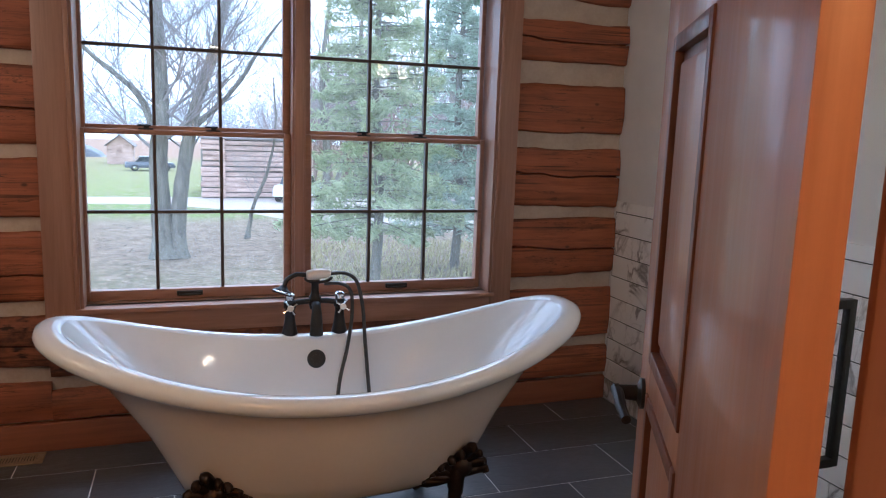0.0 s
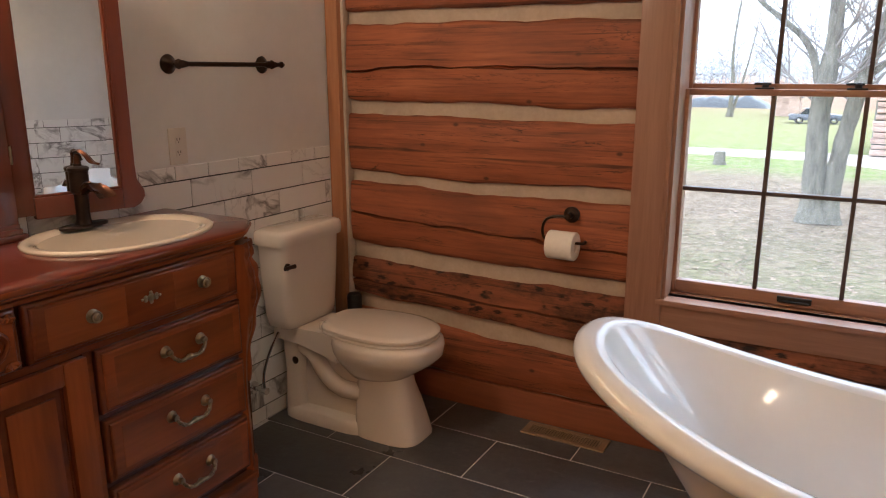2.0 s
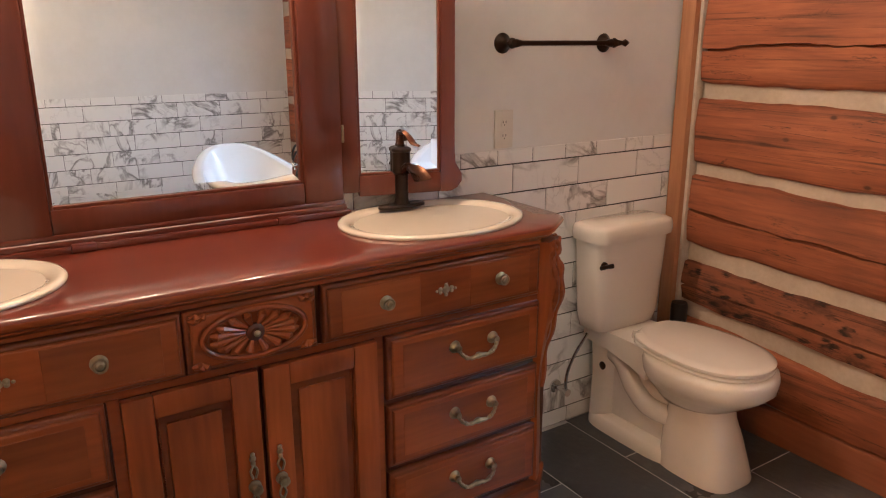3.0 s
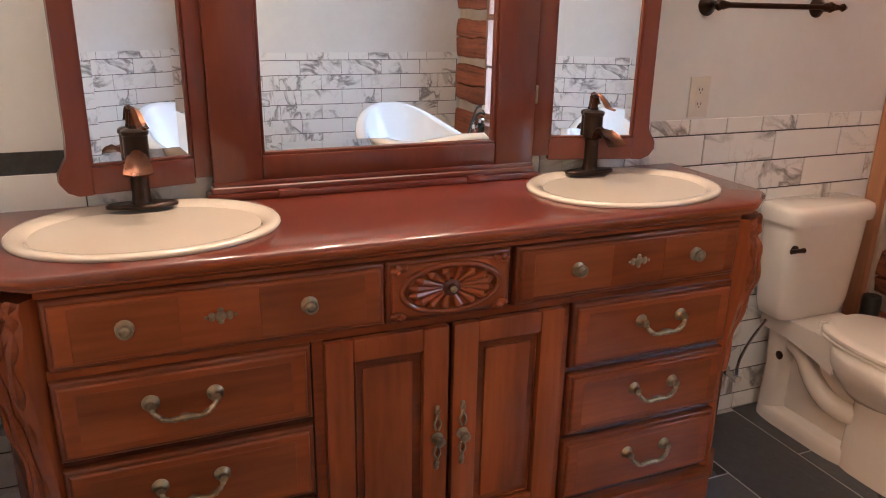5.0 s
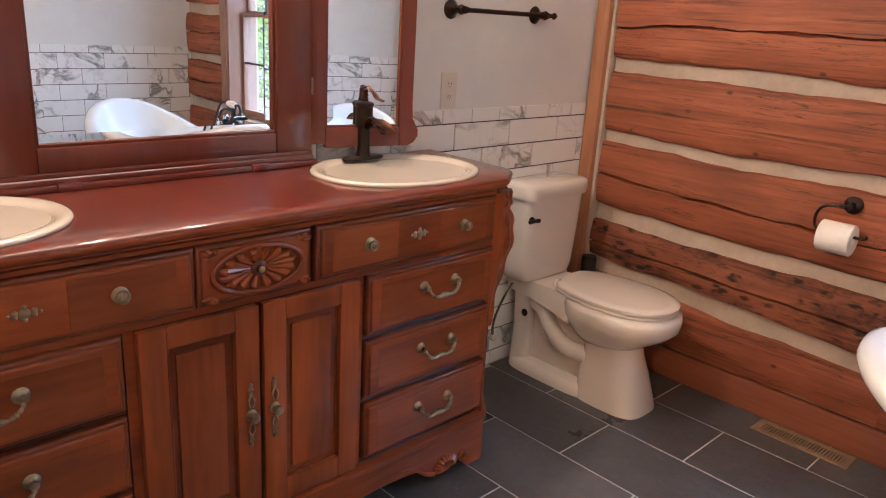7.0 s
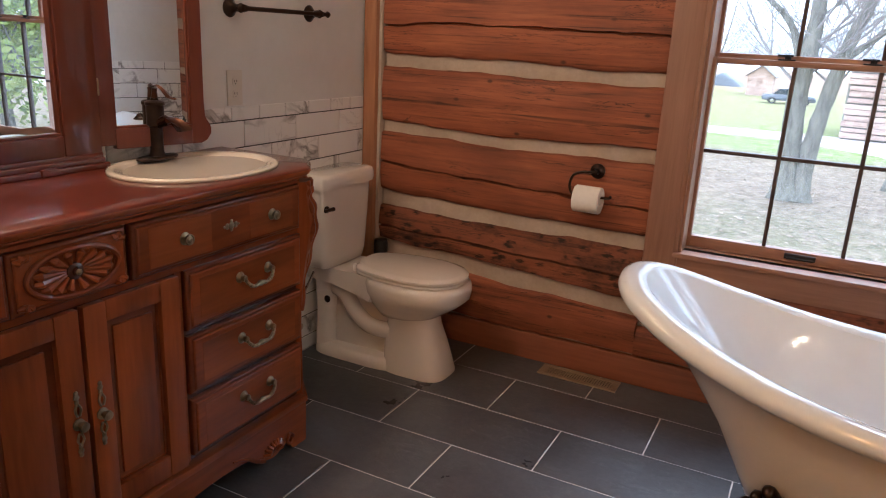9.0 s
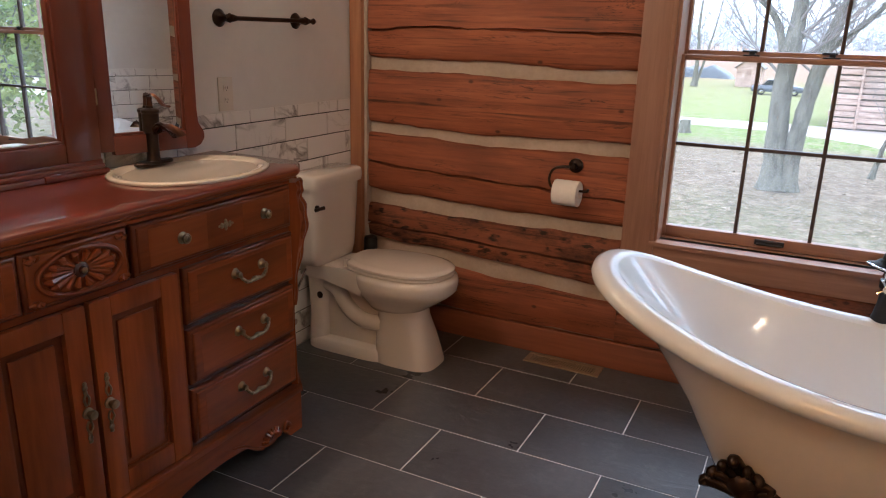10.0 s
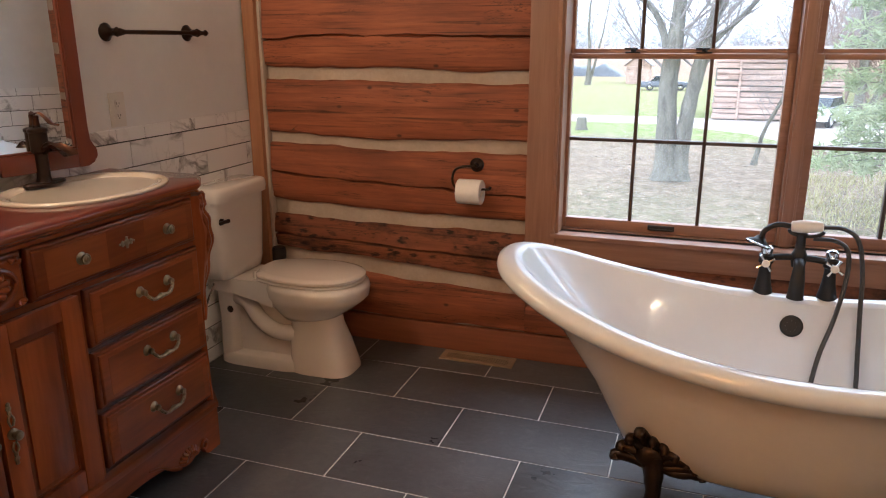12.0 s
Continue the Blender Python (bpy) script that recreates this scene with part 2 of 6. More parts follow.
def polished(name, c1, c2, along="y", rough=0.28, coat=1.0, coat_rough=0.07):
    """Stained wood under smooth varnish: soft figure and a faint fine grain."""
    m, nt, bs = nodes_of(name)
    k = {"x": (0.5, 5, 5), "y": (5, 0.5, 5), "z": (5, 5, 0.5)}[along]
    figure = noise_of(nt, coords(nt, k, 7.0), 1.3, 3, 0.45, 0.5)
    fine = noise_of(nt, coords(nt, tuple(a * 7 for a in k), 7.0), 2.2, 2, 0.4)
    col = blend(nt, 0.22, ramp(nt, figure, [(0.25, c1), (0.75, c2)]), ramp(nt, fine, [(0.3, c1), (0.7, c2)]))
    wear = ramp(nt, noise_of(nt, coords(nt, (1, 1, 1)), 2.3, 3), [(0.4, (0, 0, 0)), (0.75, (0.35,) * 3)])
    link(nt, blend(nt, wear, col, tuple(a * 0.7 for a in c1)), bs.inputs["Base Color"])
    link(nt, ramp(nt, figure, [(0.3, (rough,) * 3), (0.8, (rough + 0.08,) * 3)]), bs.inputs["Roughness"])
    bs.inputs["Specular IOR Level"].default_value = 0.2
    bs.inputs["Coat Weight"].default_value, bs.inputs["Coat Roughness"].default_value = coat, coat_rough
    return m


def marble(name):
    m, nt, bs = nodes_of(name)
    v = coords(nt, (1, 1, 1), 37.0)
    def vein(scale, width, lo):
        n = noise_of(nt, v, scale, 6, 0.55, 1.2)
        s = nt.nodes.new("ShaderNodeMath")
        s.operation = "SUBTRACT"
        s.inputs[1].default_value = 0.5
        a = nt.nodes.new("ShaderNodeMath")
        a.operation = "ABSOLUTE"
        link(nt, n, s.inputs[0])
        link(nt, s.outputs[0], a.inputs[0])
        gate = ramp(nt, noise_of(nt, v, 3.0, 2), [(0.44, (0, 0, 0)), (0.56, (1, 1, 1))])
        return blend(nt, 1.0, ramp(nt, a.outputs[0], [(0.0, (lo,) * 3), (width * 1.3, (0, 0, 0))]), gate, "MULTIPLY")
    col = blend(nt, vein(2.5, 0.030, 1.0), (0.80, 0.79, 0.77), (0.22, 0.205, 0.20))
    col = blend(nt, vein(6.0, 0.02, 0.4), col, (0.4, 0.38, 0.37))
    link(nt, col, bs.inputs["Base Color"])
    bs.inputs["Roughness"].default_value = 0.28
    bump(nt, bs, noise_of(nt, v, 14, 3), 0.06, 0.002)
    return m


def slate(name):
    m, nt, bs = nodes_of(name)
    v = coords(nt, (1, 1, 1), 23.0)
    w = coords(nt, (1.0, 2.2, 1.0), 23.0)
    big, small, ridge = noise_of(nt, v, 2.5, 5), noise_of(nt, v, 45, 4), noise_of(nt, w, 7, 5, 0.6, 1.6)
    col = blend(nt, 0.3, ramp(nt, big, [(0.3, (0.052, 0.053, 0.057)), (0.7, (0.105, 0.105, 0.110))]), ramp(nt, small, [(0.3, (0.050, 0.050, 0.054)), (0.75, (0.115, 0.115, 0.12))]))
    o = nt.nodes.new("ShaderNodeObjectInfo")
    col = blend(nt, 1.0, col, ramp(nt, o.outputs["Random"], [(0.0, (0.82,) * 3), (1.0, (1.12,) * 3)]), "MULTIPLY")
    scuff = ramp(nt, noise_of(nt, v, 11, 9, 0.8), [(0.55, (0, 0, 0)), (0.72, (0.5,) * 3)])
    link(nt, blend(nt, scuff, col, (0.17, 0.17, 0.17)), bs.inputs["Base Color"])
    link(nt, ramp(nt, big, [(0.3, (0.27,) * 3), (0.8, (0.36,) * 3)]), bs.inputs["Roughness"])
    bump(nt, bs, ridge, 0.35, 0.006, bump(nt, bs, small, 0.10, 0.0015))
    return m


def glow(name, colour, strength):
    m, nt, bs = nodes_of(name)
    bs.inputs["Emission Color"].default_value, bs.inputs["Emission Strength"].default_value = (*colour, 1), strength
    bs.inputs["Base Color"].default_value = (*colour, 1)
    return m


def clear_glass(name, haze=0.0, gloss=0.035):
    m, nt, bs = nodes_of(name)
    out = nt.nodes["Material Output"]
    tr, gl, mix = nt.nodes.new("ShaderNodeBsdfTransparent"), nt.nodes.new("ShaderNodeBsdfGlossy"), nt.nodes.new("ShaderNodeMixShader")
    tr.inputs["Color"].default_value = (0.97, 0.985, 0.98, 1)
    gl.inputs["Roughness"].default_value = 0.01
    mix.inputs[0].default_value = gloss
    link(nt, tr.outputs[0], mix.inputs[1])
    link(nt, gl.outputs[0], mix.inputs[2])
    top = mix
    # a small translucent share lays a pale veil over the view
    if haze:
        tl, top = nt.nodes.new("ShaderNodeBsdfTranslucent"), nt.nodes.new("ShaderNodeMixShader")
        tl.inputs["Color"].default_value = (0.9, 0.9, 0.9, 1)
        top.inputs[0].default_value = haze
        link(nt, mix.outputs[0], top.inputs[1])
        link(nt, tl.outputs[0], top.inputs[2])
    link(nt, top.outputs[0], out.inputs["Surface"])
    nt.nodes.remove(bs)
    return m


LOG = wood("old_log_wood", (0.095, 0.026, 0.009), (0.24, 0.070, 0.024), (0.37, 0.125, 0.046), "x", 0.6, cracks=0.95, bumps=0.8)
LOG_WORM = wood("worm_eaten_log_wood", (0.10, 0.032, 0.013), (0.20, 0.065, 0.026), (0.29, 0.105, 0.045), "x", 0.7, cracks=0.9, bumps=0.7, worm=0.95)
PINE = wood("stained_pine", (0.20, 0.098, 0.058), (0.29, 0.152, 0.094), (0.37, 0.21, 0.137), "z", 0.42, coat=0.15)
PINE_X = wood("stained_pine_level", (0.20, 0.098, 0.058), (0.29, 0.152, 0.094), (0.37, 0.21, 0.137), "x", 0.42, coat=0.15)
PINE_T = wood("orange_pine_trim", (0.26, 0.11, 0.045), (0.38, 0.17, 0.075), (0.48, 0.235, 0.11), "z", 0.42, coat=0.15)
BASE = wood("baseboard_wood", (0.15, 0.045, 0.02), (0.24, 0.08, 0.035), (0.32, 0.115, 0.05), "x", 0.5)
DOORW = wood("door_wood", (0.26, 0.110, 0.052), (0.335, 0.150, 0.074), (0.41, 0.20, 0.105), "z", 0.34, coat=0.3, bumps=0.12)
DOORE = wood("dark_door_wood", (0.09, 0.024, 0.009), (0.13, 0.036, 0.013), (0.18, 0.055, 0.02), "z", 0.4, coat=0.2, bumps=0.12)
CHERRY = polished("cherry_wood", (0.125, 0.025, 0.005), (0.40, 0.100, 0.018), "y", 0.32, 0.5, 0.04)
CHERRY_Z = polished("cherry_wood_upright", (0.125, 0.025, 0.005), (0.40, 0.100, 0.018), "z", 0.32, 0.5, 0.04)
VENEER = polished("cherry_veneer", (0.12, 0.026, 0.0058), (0.368, 0.100, 0.020), "y", 0.32, 0.5, 0.05)
# darker than the fronts: drawer lips and the channels round door panels
CHERRY_M = polished("cherry_wood_mid", (0.10, 0.021, 0.005), (0.25, 0.062, 0.013), "y", 0.28, 0.7, 0.04)
CHERRY_D = polished("cherry_wood_dark", (0.055, 0.013, 0.005), (0.10, 0.024, 0.008), "y")
TOPW = polished("mahogany_top", (0.10, 0.018, 0.009), (0.155, 0.031, 0.014), "y", 0.28, 1.0, 0.07)
MIRRW = polished("mirror_frame_wood", (0.085, 0.019, 0.009), (0.14, 0.034, 0.014), "z", 0.3, 0.5)
MORTAR = plain("chinking_mortar", (0.36, 0.29, 0.225), (0.52, 0.435, 0.355), 0.9, scale=5, bumps=0.4, dist=0.004)
PLASTER = plain("white_plaster", (0.66, 0.655, 0.64), (0.74, 0.735, 0.72), 0.75, scale=3, bumps=0.25, dist=0.004, fine=22)
CEILP = plain("ceiling_paint", (0.72, 0.71, 0.69), (0.78, 0.77, 0.75), 0.85, scale=2, bumps=0.1)
GROUT = plain("pale_grout", (0.62, 0.61, 0.59), (0.74, 0.73, 0.70), 0.9, scale=30, bumps=0.3)
GROUT_D = plain("dark_grout", (0.04, 0.039, 0.038), (0.07, 0.068, 0.065), 0.9, scale=30, bumps=0.3)
MARBLE = marble("marble_tile")
SLATE = slate("slate_tile")
CHINA = plain("bisque_china", (0.66, 0.60, 0.54), (0.70, 0.64, 0.58), 0.06, scale=3, bumps=0.0, coat=0.6, rough2=0.14)
SINKW = plain("biscuit_sink_china", (0.56, 0.475, 0.39), (0.60, 0.51, 0.42), 0.06, scale=3, bumps=0.0, coat=0.7, rough2=0.12)
# lamplight tinted into the tub's warm shell, daylight into its cool basin and rim
SHELL = plain("lamplit_shell_enamel", (0.61, 0.54, 0.465), (0.66, 0.59, 0.51), 0.14, scale=2, bumps=0.0, coat=0.4, rough2=0.2)
BASIN = plain("daylit_basin_enamel", (0.66, 0.685, 0.71), (0.70, 0.725, 0.75), 0.05, scale=2, bumps=0.0, rough2=0.09)
ENAMEL = plain("daylit_rim_enamel", (0.68, 0.70, 0.72), (0.72, 0.74, 0.76), 0.10, scale=2, bumps=0.0, coat=0.4, rough2=0.15)
BRONZE = plain("oil_rubbed_bronze", (0.022, 0.014, 0.010), (0.045, 0.026, 0.017), 0.28, metal=0.75, scale=20, bumps=0.1, rough2=0.42)
COPPER = plain("worn_copper_bronze", (0.04, 0.018, 0.011), (0.12, 0.048, 0.023), 0.26, metal=0.9, scale=14, bumps=0.05)
BLACKM = plain("black_metal", (0.012, 0.012, 0.012), (0.022, 0.021, 0.02), 0.42, metal=0.3, scale=14, bumps=0.1)
CHROME = plain("chrome", (0.62, 0.62, 0.62), (0.7, 0.7, 0.7), 0.08, metal=1.0, scale=9, bumps=0.0)
BRASS = plain("antique_brass", (0.22, 0.17, 0.10), (0.42, 0.34, 0.21), 0.32, metal=0.9, scale=60, bumps=0.3, dist=0.001)
REGISTER = plain("bronze_register", (0.25, 0.18, 0.105), (0.35, 0.26, 0.155), 0.42, metal=0.3, scale=20, bumps=0.1)
PLATE = plain("ivory_plastic", (0.62, 0.58, 0.51), (0.66, 0.62, 0.55), 0.35, scale=5, bumps=0.0)
PAPER = plain("tissue_paper", (0.78, 0.76, 0.73), (0.84, 0.82, 0.79), 0.95, scale=30, bumps=0.5, dist=0.001)
RUBBER = plain("black_hose", (0.015, 0.015, 0.016), (0.03, 0.03, 0.03), 0.45, scale=30, bumps=0.2)
DARK = plain("hollow_shade", (0.008, 0.007, 0.006), (0.014, 0.012, 0.01), 0.9, scale=8, bumps=0.0)
GLASS = clear_glass("clear_glass")
# milky veil in the panes stands in for outdoor haze
PANE = clear_glass("hazy_window_glass", 0.035, 0.012)
MIRROR = plain("mirror_silver", (0.86, 0.87, 0.87), (0.88, 0.89, 0.89), 0.004, metal=1.0, scale=2, bumps=0.0, rough2=0.006)
MUNTIN = plain("dark_muntin", (0.05, 0.035, 0.026), (0.085, 0.06, 0.045), 0.5, scale=20, bumps=0.1)

# ---- the room's shell ----
XW, XE, YN, YS, CEIL = -0.931, 3.11, 0.262, -2.72, 2.5   # vanity wall, tiled wall, log wall, door wall, ceiling
WX0, WX1, WZ0, WZ1 = 0.553, 2.404, 0.62, 2.13            # window opening
DX0, DX1, DZ = 0.63, 1.452, 2.06                         # doorway

floor = part("floor", B(XW - 0.1, XE + 0.1, YS - 0.12, YN + 0.1, -0.12, -0.0018), GROUT)
tagged(floor, "dark slate-look floor tiles with pale grout", "floor", kind="structure")
bm = bmesh.new()
box(bm, XW - 0.15, WX0, YN, YN + 0.2, -1.5, CEIL)
box(bm, WX1, XE + 0.15, YN, YN + 0.2, -1.5, CEIL)
box(bm, WX0, WX1, YN, YN + 0.2, -1.5, WZ0)
box(bm, WX0, WX1, YN, YN + 0.2, WZ1, CEIL)
wall_n = tagged(part("wall_north", bm, MORTAR), "old hewn log wall with pale mortar chinking", "wall", kind="structure")
wall_w = tagged(part("wall_west", B(XW - 0.15, XW - 0.008, YS - 0.12, YN, -0.004, CEIL), PLASTER), "white plastered wall with marble tile wainscot", "wall", kind="structure")
wall_e = tagged(part("wall_east", B(XE + 0.008, XE + 0.15, YS - 0.12, YN, -0.004, CEIL), PLASTER), "white plastered wall with marble tile wainscot", "wall", kind="structure")
bm = bmesh.new()
box(bm, XW - 0.008, DX0, YS - 0.12, YS, -0.004, CEIL)
box(bm, DX1, XE + 0.008, YS - 0.12, YS, -0.004, CEIL)
box(bm, DX0, DX1, YS - 0.12, YS, DZ, CEIL)
wall_s = tagged(part("wall_south", bm, PLASTER), "white plastered wall with a doorway", "wall", kind="structure")
tagged(part("ceiling", B(XW - 0.15, XE + 0.15, YS - 0.12, YN + 0.2, CEIL, CEIL + 0.1), CEILP), "plain white painted ceiling", "ceiling", kind="structure")

# the hall behind the doorway
HY = -4.3
bm = bmesh.new()
box(bm, -0.4, -0.3, HY, YS - 0.12, 0, CEIL)
box(bm, 2.3, 2.4, HY, YS - 0.12, 0, CEIL)
box(bm, -0.4, 2.4, HY - 0.1, HY, 0, CEIL)
tagged(part("wall_hall", bm, PLASTER), "plain plastered hall walls", "wall", kind="structure")
tagged(part("floor_hall", B(-0.4, 2.4, HY, YS - 0.12, -0.12, -0.002), BASE), "brown wooden hall floor", "floor", kind="structure")
tagged(part("ceiling_hall", B(-0.4, 2.4, HY, YS - 0.12, CEIL, CEIL + 0.1), CEILP), "plain white hall ceiling", "ceiling", kind="structure")


def log_beam(x0, x1, low, high, seed, crack=None, y=0.236, material=None):
    """A hewn log: low and high are its lower and upper edge at both ends and the middle; crack: its height along it."""
    n = max(8, int((x1 - x0) / 0.022))
    def along(v, u):
        a, m, b = v
        return a + (m - a) * 2 * u if u < 0.5 else m + (b - m) * (2 * u - 1)
    rows = []
    for i in range(n + 1):
        u = i / n
        x = x0 + (x1 - x0) * u
        wav = lambda f, k, a: a * noise.noise(Vector((x * f, k * 3.7 + seed, 0.3)))
        zl = along(low, u) + wav(4, 1, 0.012) + wav(14, 2, 0.005)
        zh = along(high, u) + wav(4, 3, 0.012) + wav(15, 4, 0.005)
        bulge = lambda v: y - 0.012 * math.sin(math.pi * v) + 0.006 * noise.noise(Vector((x * 3, v * 2.4 + seed, 1))) + 0.003 * noise.noise(Vector((x * 17, v * 11 + seed, 2)))
        col = [(0.03, zl), (None, zl)]
        if crack is None:
            stops = [(v, 0.0) for v in (0.03, 0.1, 0.2, 0.32, 0.44, 0.56, 0.68, 0.8, 0.9, 0.97)]
        else:
            c = (along(crack, u) + wav(5, 5, 0.012) + wav(22, 6, 0.005) - zl) / (zh - zl)
            w = (0.0055 + 0.006 * noise.noise(Vector((x * 5, seed, 9)))) / (zh - zl)
            w = max(w, 0.0007)
            stops = [(v * (c - w) / 0.5, 0.0) for v in (0.04, 0.15, 0.3, 0.42)] + [(c - w, 0), (c - w * 0.5, 0.035), (c + w * 0.5, 0.035), (c + w, 0)] + [(c + w + (1 - c - w) * v, 0.0) for v in (0.15, 0.4, 0.65, 0.85, 0.96)]
        ring = [(x, y + 0.05, zl + 0.004), (x, y + 0.012, zl)]
        ring += [(x, bulge(v) + d, zl + (zh - zl) * v) for v, d in stops]
        ring += [(x, y + 0.012, zh), (x, y + 0.05, zh - 0.004)]
        rows.append(ring)
    bm = loft(bmesh.new(), rows)
    return part("log", bm, material or LOG, wall_n, angle=50)


# logs on the vanity side of the window, from the floor up
L = (-0.85, 0.425)
log_beam(*L, (0.135, 0.13, 0.135), (0.372, 0.325, 0.305), 1)
log_beam(*L, (0.44, 0.408, 0.365), (0.603, 0.585, 0.596), 2, (0.50, 0.49, 0.46), material=LOG_WORM)
log_beam(*L, (0.676, 0.652, 0.660), (0.953, 0.944, 0.940), 3, (0.815, 0.785, 0.765))
log_beam(*L, (1.010, 0.985, 1.003), (1.248, 1.247, 1.243), 4)
log_beam(*L, (1.304, 1.308, 1.296), (1.622, 1.62, 1.612), 5, (1.436, 1.446, 1.437))
log_beam(*L, (1.68, 1.672, 1.668), (1.98, 1.985, 1.975), 6)
log_beam(*L, (2.05, 2.05, 2.045), (2.42, 2.42, 2.42), 7, (2.2, 2.22, 2.2))
# beyond the window
R = (2.50, 3.112)
log_beam(*R, (0.135, 0.135, 0.135), (0.29, 0.292, 0.295), 11)
log_beam(*R, (0.35, 0.35, 0.355), (0.615, 0.617, 0.625), 12)
log_beam(*R, (0.683, 0.69, 0.700), (0.99, 0.99, 0.99), 13, (0.845, 0.83, 0.83))
log_beam(*R, (1.052, 1.05, 1.048), (1.335, 1.34, 1.342), 14, (1.21, 1.205, 1.20))
log_beam(*R, (1.42, 1.42, 1.422), (1.652, 1.655, 1.658), 15)
log_beam(*R, (1.762, 1.765, 1.77), (1.955, 1.96, 1.965), 16, (1.88, 1.86, 1.87))
log_beam(*R, (2.06, 2.06, 2.06), (2.42, 2.42, 2.42), 17)
# under and over the window
M = (0.425, 2.50)
log_beam(*M, (0.135, 0.13, 0.135), (0.262, 0.262, 0.262), 21)
log_beam(*M, (0.318, 0.315, 0.32), (0.515, 0.515, 0.515), 22, (0.43, 0.42, 0.43), material=LOG_WORM)
log_beam(*M, (2.23, 2.23, 2.23), (2.44, 2.44, 2.44), 23)

bm = bmesh.new()
box(bm, -0.86, XE, 0.228, 0.262, 0.0, 0.125, 0.006)
tagged(part("baseboard", bm, BASE), "reddish stained wooden baseboard under the logs", "baseboard", kind="structure")
tagged(part("trim", B(XW, -0.868, 0.19, 0.258, 0.0, CEIL, 0.003), PINE_T), "upright stained pine corner trim board", "trim", kind="structure")
tagged(part("trim_caulk", B(-0.868, -0.852, 0.214, 0.258, 0.0, CEIL, 0.006), MORTAR), "pale mortar strip beside the corner board", "trim", kind="structure")

# ---- window ----
win = thing("window_1", (1.48, 0.3, 0.62), "double-hung pair of stained pine windows with dark grilles", "window", kind="structure")
part("casing", B(0.42, WX0, 0.208, 0.262, 0.50, 2.25, 0.004), PINE, win)
part("casing", B(WX1, 2.512, 0.208, 0.262, 0.50, 2.25, 0.004), PINE, win)
part("casing", B(WX0, WX1, 0.210, 0.262, WZ1, 2.25, 0.004), PINE_X, win)
part("casing", B(WX0, WX1, 0.214, 0.262, 0.50, WZ0 - 0.022, 0.004), PINE_X, win)
bm = bmesh.new()
box(bm, 0.535, 2.422, 0.196, 0.30, WZ0 - 0.022, WZ0, 0.005)
part("window_sill", bm, PINE_X, win, "pale worn pine sill")
bm = bmesh.new()
for a, b in ((WX0 - 0.018, WX0), (WX1, WX1 + 0.018)):
    box(bm, a, b, 0.198, 0.225, WZ0, WZ1 + 0.018, 0.005)
part("stop_moulding", bm, PINE, win)
bm = bmesh.new()
box(bm, WX0, WX0 + 0.012, 0.212, 0.44, WZ0, WZ1)
box(bm, WX1 - 0.012, WX1, 0.212, 0.44, WZ0, WZ1)
box(bm, WX0, WX1, 0.30, 0.46, WZ0 - 0.02, WZ0 + 0.004)
box(bm, WX0, WX1, 0.212, 0.44, WZ1 - 0.012, WZ1)
part("window_frame", bm, PINE, win)
part("mullion", B(1.434, 1.494, 0.285, 0.44, WZ0, WZ1, 0.004), PINE, win)
part("mullion_cover", B(1.444, 1.484, 0.270, 0.287, WZ0, WZ1, 0.004), PINE, win)


def sash(g0, g1, z0, z1, y, low, high, muntins, cross):
    """A sash round the glass g0..g1, z0..z1, its room face at y."""
    s0, s1 = g0 - (0.022 if g0 < 1 else 0.032), g1 + (0.022 if g1 > 2 else 0.032)
    bm = bmesh.new()
    for a in ((s0, g0, z0 - low, z1 + high), (g1, s1, z0 - low, z1 + high)):
        box(bm, a[0], a[1], y, y + 0.042, a[2], a[3], 0.004)
    box(bm, g0, g1, y + 0.001, y + 0.041, z0 - low, z0, 0.004)
    box(bm, g0, g1, y + 0.001, y + 0.041, z1, z1 + high, 0.004)
    s = part("sash", bm, PINE_X, win)
    xs, zs = [g0] + muntins + [g1], [z0, cross, z1]
    for x in muntins:
        part("muntin", B(x - 0.007, x + 0.007, y + 0.006, y + 0.034, z0, z1, 0.002), MUNTIN, s)
    part("muntin", B(g0, g1, y + 0.007, y + 0.033, cross - 0.007, cross + 0.007, 0.002), MUNTIN, s)
    for a, b in zip(xs, xs[1:]):
        for c, d in zip(zs, zs[1:]):
            p = part("pane", B(a - 0.002, b + 0.002, y + 0.018, y + 0.022, c - 0.002, d + 0.002), PANE, s)
            p.visible_shadow = False


for g0, g1, mun, lift in ((0.578, 1.401, [0.852, 1.128], 0.985), (1.527, 2.362, [1.806, 2.085], 1.945)):
    sash(g0, g1, 0.671, 1.348, 0.318, 0.045, 0.022, mun, 1.015)
    sash(g0, g1, 1.388, 2.055, 0.364, 0.04, 0.05, mun, 1.72)
    for x in mun:
        bm = bmesh.new()
        box(bm, x - 0.062, x - 0.002, 0.322, 0.350, 1.370, 1.376, 0.002)
        lathe(bm, [(0.011, 0), (0.012, 0.010), (0.008, 0.016), (0, 0.017)], (x - 0.03, 0.336, 1.376), n=12)
        box(bm, x - 0.066, x - 0.012, 0.330, 0.340, 1.384, 1.392, 0.003)
        part("sash_lock", bm, BLACKM, win, "black metal sash lock")
    bm = bmesh.new()
    box(bm, lift - 0.055, lift + 0.055, 0.310, 0.319, 0.640, 0.662, 0.003)
    box(bm, lift - 0.048, lift + 0.048, 0.302, 0.314, 0.640, 0.648, 0.003)
    part("sash_lift", bm, BLACKM, win, "black metal sash lift")

# ---- door ----
HX, HYD, TURN = 1.392, -2.692, -28.0     # hinge corner of the open leaf, degrees from straight in
dm = Matrix.Translation((HX, HYD, 0)) @ Matrix.Rotation(radians(TURN), 4, "Z")
